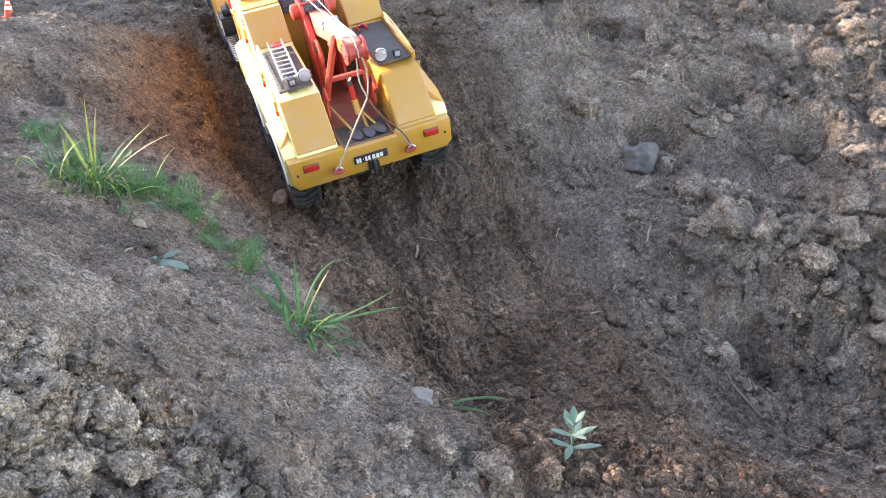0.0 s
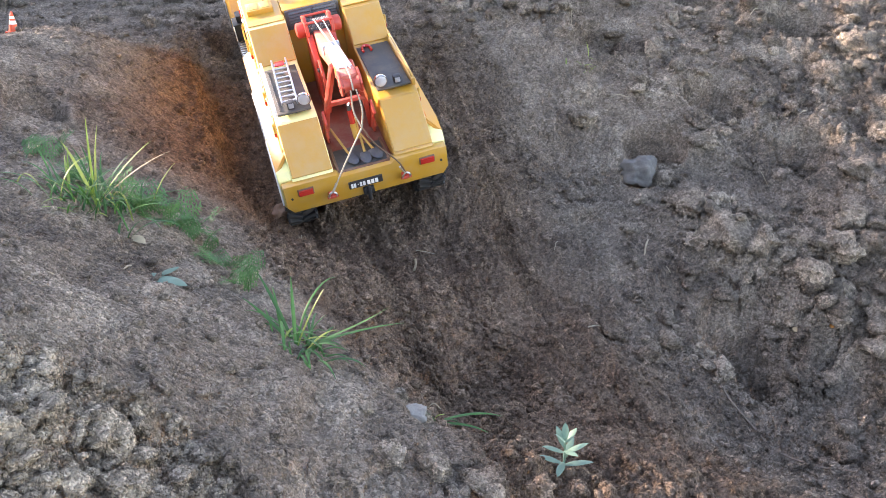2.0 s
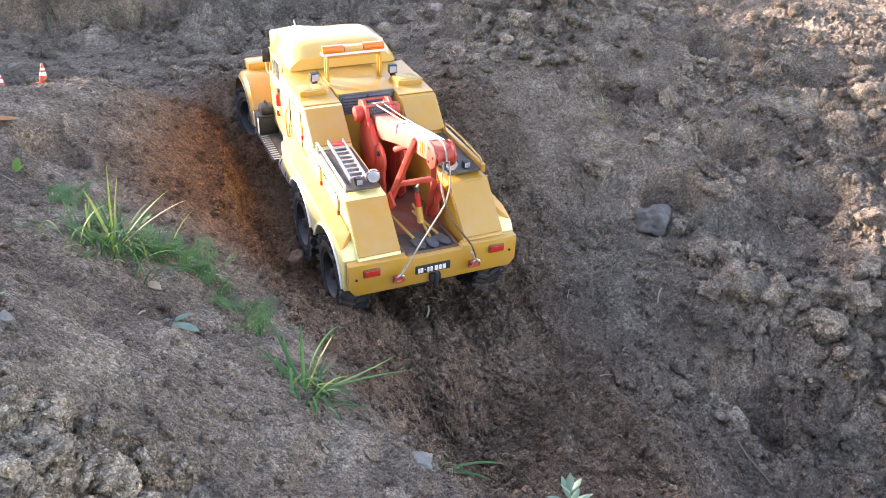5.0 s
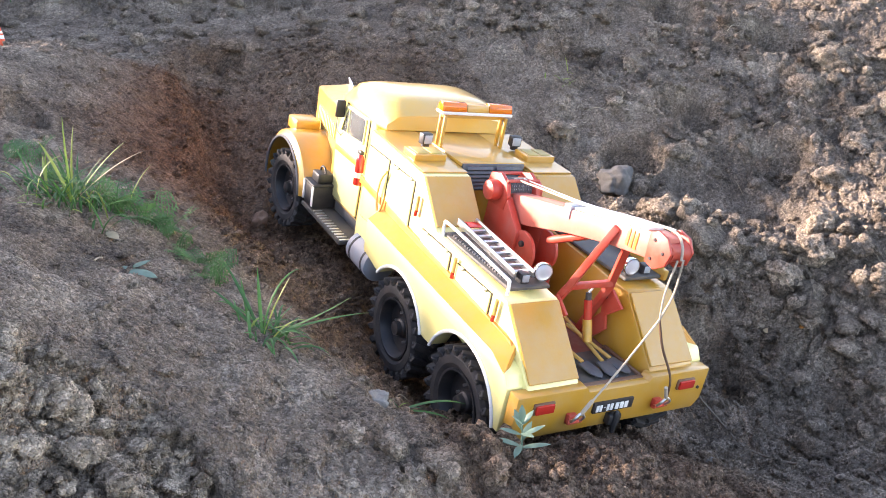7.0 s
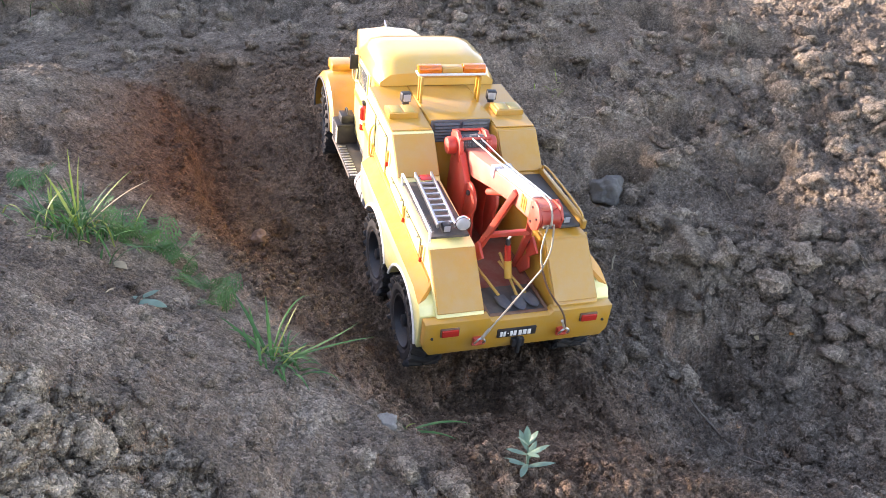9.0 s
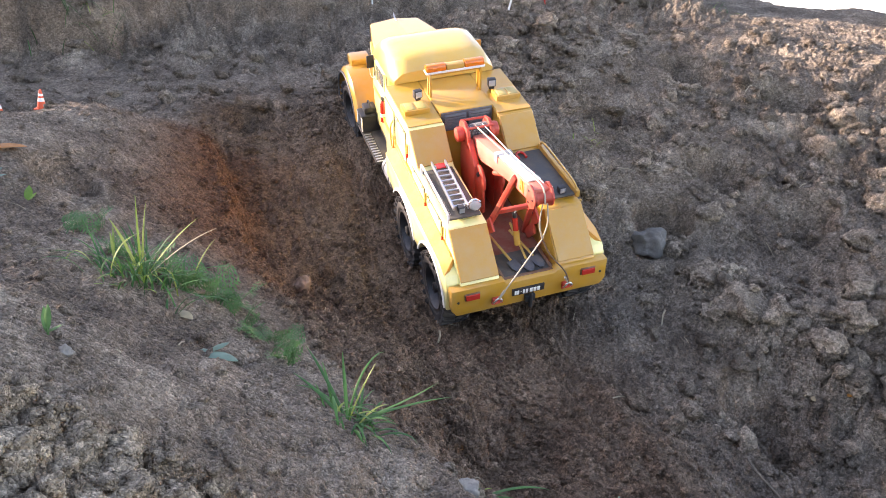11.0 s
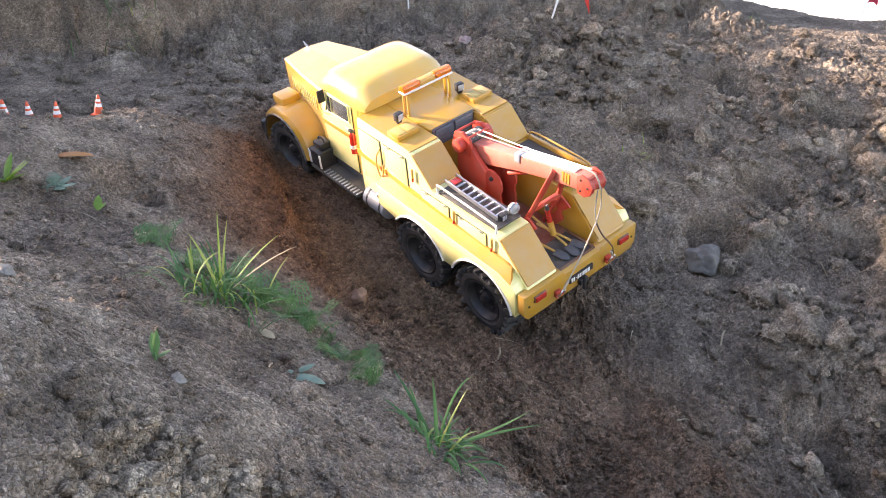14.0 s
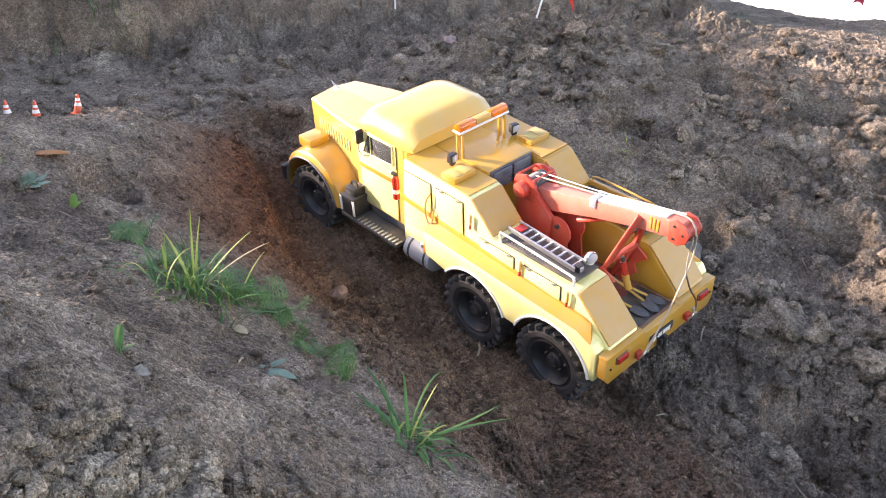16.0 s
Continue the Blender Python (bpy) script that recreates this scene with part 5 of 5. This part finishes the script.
tuft("grass_tuft", "spreading tuft of green grass at the bank edge", -0.145, 0.686, 60, 0.062, 4, 0.014, yellow_share=0.06, lifts=(5, 60),
     extra=((15, 0.115, 12, 0.3, 0.0023, grass_green), (8, 0.105, 18, -0.3, 0.0022, grass_green), (100, 0.075, 70, 0.5, 0.0020, grass_green), (150, 0.08, 40, 0.5, 0.0022, grass_green), (60, 0.10, 70, 2.0, 0.0014, grass_green), (40, 0.07, 62, 0.3, 0.0013, grass_yellow), (128, 0.10, 45, 0.5, 0.0021, grass_green), (-75, 0.05, 10, 0.8, 0.0021, grass_green)))
tuft("grass_tuft", "few broad grass blades hanging into the rut", -0.004, 0.672, 3, 0.04, 5, 0.006,
     extra=((2, 0.075, 22, 0.9, 0.0023, grass_green), (-12, 0.06, 12, 0.8, 0.0023, grass_green), (-48, 0.07, 6, 0.9, 0.0016, grass_green)))
tuft("grass_tuft", "drooping green grass on the far bank", -1.10, 2.60, 40, 0.17, 6, 0.05, headings=((-150, -20), (0, 360)))
tuft("grass_tuft", "drooping green grass on the far bank", -1.32, 2.62, 34, 0.16, 7, 0.05, headings=((-150, -20), (0, 360)))
tuft("grass_tuft", "low green weed on the crest", 1.17, 3.62, 40, 0.09, 8, 0.05)
tuft("grass_tuft", "thin dry grass on the rough slope", 0.33, 1.86, 9, 0.05, 9, 0.02, yellow_share=1.0)


def frond_mesh(base, heading, length, lift, droop, seed):
    """A feathery leaf: a thin stalk with toothed leaflets on both sides."""
    r = random.Random(seed)
    path, p, up = [], Vector(base), lift
    for n in range(9):
        path.append(p.copy())
        d = Vector((math.cos(heading) * math.cos(up), math.sin(heading) * math.cos(up), math.sin(up)))
        p = p + d * (length / 8)
        up -= droop / 8
    b = tube(path, [0.0008 - 0.0006 * n / 8 for n in range(9)], sides=4)
    side0 = Vector((-math.sin(heading), math.cos(heading), 0))
    for n in range(1, 9):
        k = n / 8
        reach = length * 0.30 * math.sin(math.pi * min(0.97, 0.18 + 0.8 * k)) + 0.002
        ahead = (path[n] - path[n - 1]).normalized()
        for s in (-1, 1):
            d = (side0 * s + ahead * 0.55 + Vector((0, 0, r.uniform(-0.35, 0.5)))).normalized()
            across = ahead
            for j in range(3):
                q = path[n] + d * reach * (0.15 + 0.32 * j)
                for e in (-1, 1):
                    tip = q + (d * 0.6 + across * e).normalized() * reach * 0.42
                    v = [b.verts.new(q - d * reach * 0.06), b.verts.new(q + d * reach * 0.10), b.verts.new(tip)]
                    b.faces.new(v)
            b.faces.new([b.verts.new(path[n] - ahead * 0.0006), b.verts.new(path[n] + ahead * 0.0006), b.verts.new(path[n] + d * reach)])
    return b


def feathery(label, x, y, fronds, length, seed, spread=0.01, mat=None):
    r = random.Random(seed)
    z = ground_at(x, y) - 0.002
    t = tagged(new("tansy_plant"), label, "weed")
    t.location = (x, y, z)
    for n in range(fronds):
        b = (spread * r.gauss(0, 1), spread * r.gauss(0, 1))
        base = (*b, ground_at(x + b[0], y + b[1]) - z)
        part("frond", frond_mesh(base, r.uniform(0, 2 * math.pi), length * r.uniform(0.6, 1.15), radians(r.uniform(38, 85)), r.uniform(0.3, 1.3), seed * 50 + n), mat or fern_green, t, smooth_angle=60)


feathery("bushy feathery green weed beside the grass tuft", -0.365, 0.925, 13, 0.056, 21, 0.022)
feathery("bushy feathery green weed beside the grass tuft", -0.325, 0.915, 10, 0.050, 22, 0.018)
feathery("feathery green weed low on the bank", -0.455, 0.945, 8, 0.046, 23, 0.02)
feathery("feathery green weed with a yellow leaf", -0.545, 1.03, 6, 0.042, 24, 0.014)
feathery("feathery green weed at the bank edge", -0.262, 0.866, 8, 0.048, 25, 0.014)
feathery("sparse feathery green weed at the bank edge", -0.235, 0.815, 5, 0.040, 26, 0.012)
feathery("small feathery seedling on the bank", -0.700, 1.095, 6, 0.024, 27, 0.008, grey_green)


def leaf_mesh(base, heading, length, width, lift, curl=0.5):
    b = bmesh.new()
    rows, p, up = [], Vector(base), lift
    side = Vector((-math.sin(heading), math.cos(heading), 0))
    for n in range(8):
        k = n / 7
        w = width * math.sin(math.pi * (0.06 + 0.93 * k)) ** 0.8
        d = Vector((math.cos(heading) * math.cos(up), math.sin(heading) * math.cos(up), math.sin(up)))
        nrm = d.cross(side)
        rows.append([b.verts.new(p - side * w + nrm * -w * 0.3), b.verts.new(p), b.verts.new(p + side * w + nrm * -w * 0.3)])
        p = p + d * (length / 7)
        up -= curl / 7
    for a, c in zip(rows, rows[1:]):
        for k in range(2):
            b.faces.new((a[k], a[k + 1], c[k + 1], c[k]))
    return b


def rosette(name, label, x, y, leaves, mat, category="weed", stem=0.0):
    """leaves: heading, length, half width, lift, curl, height on the stem."""
    z = ground_at(x, y)
    t = tagged(new(name), label, category)
    t.location = (x, y, z)
    if stem:
        part("stem", tube([(0, 0, -0.004), (0.001, 0, stem * 0.5), (0, 0.001, stem)], [0.0013, 0.0011, 0.0007], sides=6), mat, t)
    for h, l, w, lift, curl, up in leaves:
        part("leaf", leaf_mesh((0, 0, up), radians(h), l, w, radians(lift), curl), mat, t, smooth_angle=60)


rosette("willow_sprig", "grey-green sprig with narrow leaves at the rut edge", 0.122, 0.592,
        [(h, l, 0.0036, lift, 0.5, up) for h, l, lift, up in ((0, 0.030, 20, 0.008), (170, 0.028, 25, 0.010), (250, 0.026, 20, 0.012), (60, 0.026, 30, 0.016), (10, 0.026, 35, 0.022), (185, 0.024, 35, 0.024), (300, 0.022, 35, 0.026), (110, 0.022, 45, 0.030), (30, 0.018, 55, 0.036), (200, 0.017, 60, 0.037), (90, 0.018, 80, 0.038))], grey_green, stem=0.040)
rosette("broadleaf_weed", "grey-green broad leaves lying on the bank", -0.298, 0.748, ((-20, 0.036, 0.007, 5, 0.5, 0.002), (-60, 0.030, 0.0065, 5, 0.5, 0.003), (170, 0.026, 0.006, 10, 0.6, 0.003), (40, 0.024, 0.005, 20, 0.6, 0.003)), grey_green)
rosette("dandelion", "bright green dandelion rosette on the bank", -0.745, 1.06, [(k * 47, 0.036 + 0.006 * (k % 3), 0.005, 35 + 10 * (k % 3), 0.5, 0.001) for k in range(9)], fresh_green)
rosette("broadleaf_weed", "small bright green leaf on a runner", -0.636, 1.085, ((100, 0.026, 0.006, 55, 0.6, 0.0), (60, 0.018, 0.004, 40, 0.6, 0.0)), fresh_green)
rosette("seedling", "two-leaved seedling on the bank", -0.382, 0.585, ((80, 0.024, 0.0035, 75, 0.2, 0.002), (110, 0.022, 0.0032, 65, 0.2, 0.002), (20, 0.014, 0.003, 30, 0.4, 0.002)), fern_green, stem=0.006)
rosette("broadleaf_weed", "bluish weed leaves on the bank", -0.70, 1.105, ((10, 0.03, 0.008, 20, 0.5, 0.0), (60, 0.03, 0.007, 30, 0.5, 0.0), (-40, 0.026, 0.007, 15, 0.4, 0.0)), grey_green)


def fallen(name, label, x, y, length, width, heading, mat, curl=0.8):
    z = ground_at(x, y)
    o = part(name, leaf_mesh((-length / 2 * math.cos(radians(heading)), -length / 2 * math.sin(radians(heading)), 0.003), radians(heading), length, width, 0.35, curl), mat, None, "", 60)
    o.location = (x, y, z + 0.001)
    tagged(o, label, "fallen leaf")


fallen("fallen_leaf", "curled orange-brown dead leaf on the bank", -0.705, 1.19, 0.062, 0.013, 5, dead_leaf)
fallen("fallen_leaf", "pale tan dead leaf under the grass tuft", -0.345, 0.822, 0.034, 0.007, -40, tan_leaf)
fallen("fallen_leaf", "tan curled leaf among the clods", 0.586, 1.122, 0.018, 0.006, 60, tan_leaf)
fallen("fallen_leaf", "tan curled leaf among the clods", 0.640, 1.112, 0.020, 0.005, 40, dead_leaf)
fallen("fallen_leaf", "yellow dead leaf beside the weeds", -0.56, 1.045, 0.03, 0.010, 150, tan_leaf)


def twig(label, points, radius, mat=None):
    o = part("twig", tube(bend([(x, y, ground_at(x, y) + h) for x, y, h in points], 5), radius, sides=6), mat or straw, None)
    tagged(o, label, "twig")


twig("long thin root lying along the rut edge", ((0.425, 1.05, 0.004), (0.44, 1.0, 0.006), (0.46, 0.955, 0.004), (0.49, 0.91, 0.006), (0.53, 0.86, 0.003), (0.56, 0.83, 0.004)), 0.0016, stone_material("root_bark", (0.12, 0.09, 0.07), (0.2, 0.16, 0.12)))
twig("pale straw standing in the soil", ((0.361, 1.269, -0.003), (0.362, 1.272, 0.014), (0.366, 1.275, 0.026)), 0.0016)
twig("pale straw standing in the soil", ((0.436, 1.262, -0.003), (0.440, 1.266, 0.016), (0.446, 1.268, 0.03)), 0.0013)
twig("pale straw lying in the rut", ((-0.045, 1.17, 0.0), (-0.042, 1.176, 0.012), (-0.043, 1.18, 0.022)), 0.0018)
for n in range(42):
    r = random.Random(700 + n)
    x, y = (r.uniform(0.2, 1.0), r.uniform(1.0, 2.5)) if n % 3 else (r.uniform(-0.8, 0.1), r.uniform(0.5, 1.3))
    if n % 7 == 0:
        x, y = r.uniform(0.0, 0.4), r.uniform(2.2, 2.6)
    a, l = r.uniform(0, 6.28), r.uniform(0.012, 0.045)
    twig("thin dry straw lying on the soil", ((x, y, 0.003), (x + l * math.cos(a) * 0.5, y + l * math.sin(a) * 0.5, 0.006), (x + l * math.cos(a), y + l * math.sin(a), 0.004 + r.uniform(0, 0.008))), r.uniform(0.0005, 0.0011))

# ---- small traffic cones and course flags ----
def cone(label, x, y, lean, tilt_to):
    c = tagged(new("traffic_cone"), label, "cone", "cones along the bank")
    c.matrix_world = pose(x, y, ground_at(x, y) + 0.001, lean, tilt_to, 0)
    part("base", box(-0.0115, 0.0115, -0.0115, 0.0115, 0.0, 0.003, 0.001), orange_red, c)
    part("body", lathe([(0.003, 0.0088), (0.016, 0.0064)], axis="z", sides=20), orange_red, c)
    part("white_band", lathe([(0.016, 0.0065), (0.0225, 0.0052)], axis="z", sides=20), white_paint, c, "white band")
    part("middle", lathe([(0.0225, 0.0051), (0.026, 0.0044)], axis="z", sides=20), orange_red, c)
    part("upper_band", lathe([(0.026, 0.0045), (0.0305, 0.0036)], axis="z", sides=20), white_paint, c, "white band")
    part("tip", lathe([(0.0305, 0.0035), (0.0375, 0.0021), (0.0385, 0.0012)], axis="z", sides=20), orange_red, c)


CONES = [(-0.935, 1.34, 2, 3), (-0.905, 1.385, -3, -4), (-0.88, 1.42, 4, -2), (-0.848, 1.455, 0, 0), (-0.80, 1.52, -2, 4)]
for x, y, a, b in CONES:
    cone("small orange-red traffic cone with white bands", x, y, a, b)


def flag(label, x, y, tall, lean, flag_from, flag_at, cloth, droop=0.05):
    z = ground_at(x, y)
    f = tagged(new("course_flag"), label, "flag")
    f.matrix_world = pose(x, y, z, lean[0], lean[1], 0)
    part("pole", tube([(0, 0, -0.02), (0, 0, tall * 0.5), (0.002, 0, tall)], 0.0032, sides=10), white_paint, f, "white pole")
    if cloth:
        b = bmesh.new()
        rows = []
        for n in range(9):
            k = n / 8
            w = flag_at * k
            half = (flag_from / 2) * (1 - k) + 0.002
            rows.append([b.verts.new((0.003 + w, 0.006 * math.sin(5 * k), tall - flag_from / 2 - droop * k * k + e * half)) for e in (-1, 1)] + [b.verts.new((0.003 + w, 0.0014 + 0.006 * math.sin(5 * k), tall - flag_from / 2 - droop * k * k + e * half)) for e in (1, -1)])
        for a, c in zip(rows, rows[1:]):
            for k in range(4):
                b.faces.new((a[k], a[(k + 1) % 4], c[(k + 1) % 4], c[k]))
        b.faces.new(rows[0]); b.faces.new(rows[-1][::-1])
        part("pennant", b, cloth, f, "red cloth pennant", 60)


cloth_red = make_paint("red_cloth", (0.62, 0.035, 0.02), 0.8, 0.1)
cloth_crimson = make_paint("crimson_cloth", (0.40, 0.02, 0.05), 0.8, 0.1)
flag("red pennant on a leaning white pole", 0.182, 2.53, 0.21, (0, 14), 0.11, 0.10, cloth_red, 0.11)
flag("thin white marker pole at the far bank", -0.283, 3.30, 0.30, (0, -3), 0.0, 0.0, None)
flag("crimson pennant on a thin pole on the crest", 1.90, 4.12, 0.22, (0, 14), 0.12, 0.05, cloth_crimson, 0.06)



# ---- what moves ----
TRUCK_ROWS = [
    (0, -0.122, 1.270, 0.331, 10.6, -10.0, 20.2),
    (0.5, -0.126, 1.272, 0.328, 12.5, -10.8, 20.1),
    (1, -0.124, 1.259, 0.320, 13.4, -8.8, 18.1),
    (1.5, -0.126, 1.260, 0.316, 13.9, -9.3, 17.6),
    (2, -0.128, 1.260, 0.314, 13.6, -9.4, 16.5),
    (2.5, -0.126, 1.264, 0.310, 11.8, -8.8, 17.0),
    (3, -0.124, 1.260, 0.309, 11.7, -8.8, 17.2),
    (3.5, -0.124, 1.259, 0.309, 11.5, -8.5, 17.5),
    (6, 0.108, 0.929, 0.282, 7.8, 8.7, 29.0),
    (6.5, 0.187, 0.796, 0.257, 9.1, 12.4, 26.8),
    (7, 0.243, 0.719, 0.262, 2.7, 10.5, 28.7),
    (7.5, 0.246, 0.722, 0.258, 3.3, 11.5, 28.4),
    (8, 0.245, 0.719, 0.260, 3.1, 11.4, 28.5),
    (8.5, 0.209, 0.772, 0.258, 6.3, 8.8, 27.1),
    (9, 0.153, 0.929, 0.255, 9.7, 4.2, 16.6),
    (11.5, 0.108, 1.248, 0.280, 14.7, -7.2, 17.4),
    (12, 0.104, 1.280, 0.294, 12.6, -11.6, 28.3),
    (12.5, 0.099, 1.287, 0.297, 12.3, -18.2, 38.6),
    (13, 0.097, 1.291, 0.298, 11.4, -15.6, 38.1),
    (13.5, 0.094, 1.287, 0.301, 10.5, -15.6, 38.4),
    (14, 0.098, 1.287, 0.299, 10.4, -15.3, 38.6),
    (14.5, 0.097, 1.283, 0.300, 10.3, -15.1, 38.7),
    (15, 0.098, 1.286, 0.299, 10.4, -15.1, 38.9),
    (15.5, 0.119, 1.263, 0.304, 9.8, -14.2, 39.7),
    (16, 0.234, 1.115, 0.273, 8.0, -11.1, 41.2),
]

STEER = [(0.0, 2), (3.7, 2), (4.6, 14), (5.8, 20), (6.4, 12), (7.0, 4), (8.3, 2), (8.8, -6), (9.6, -8), (11.3, 6), (11.8, 16), (12.6, 4), (15.2, 2), (16.0, 2)]


def motions():
    rows = [(t, pose(*r)) for t, *r in TRUCK_ROWS]
    walk(truck, rows)
    # how far the truck has rolled along its own heading at each tenth of a second
    times = [t for t, _ in rows]
    places = np.array([m.translation for _, m in rows])
    ahead = np.array([m.col[1].xyz for _, m in rows])
    ticks = np.arange(0, 16.01, 0.1)
    at = np.stack([np.interp(ticks, times, places[:, n]) for n in range(3)], 1)
    way = np.stack([np.interp(ticks, times, ahead[:, n]) for n in range(3)], 1)
    rolled = np.concatenate([[0.0], np.cumsum((np.diff(at, axis=0) * way[1:]).sum(1))])
    for w, s, y, z, steer in WHEELS:
        keys = []
        for t, d in zip(ticks, rolled):
            turn = np.interp(t, [a for a, _ in STEER], [b for _, b in STEER]) if steer else 0.0
            keys.append((float(t), pose(s * 0.114, y, z, 0, 0, float(turn)) @ pose(0, 0, 0, -math.degrees(d / (1.05 * RW)))))
        walk(w, keys)


motions()
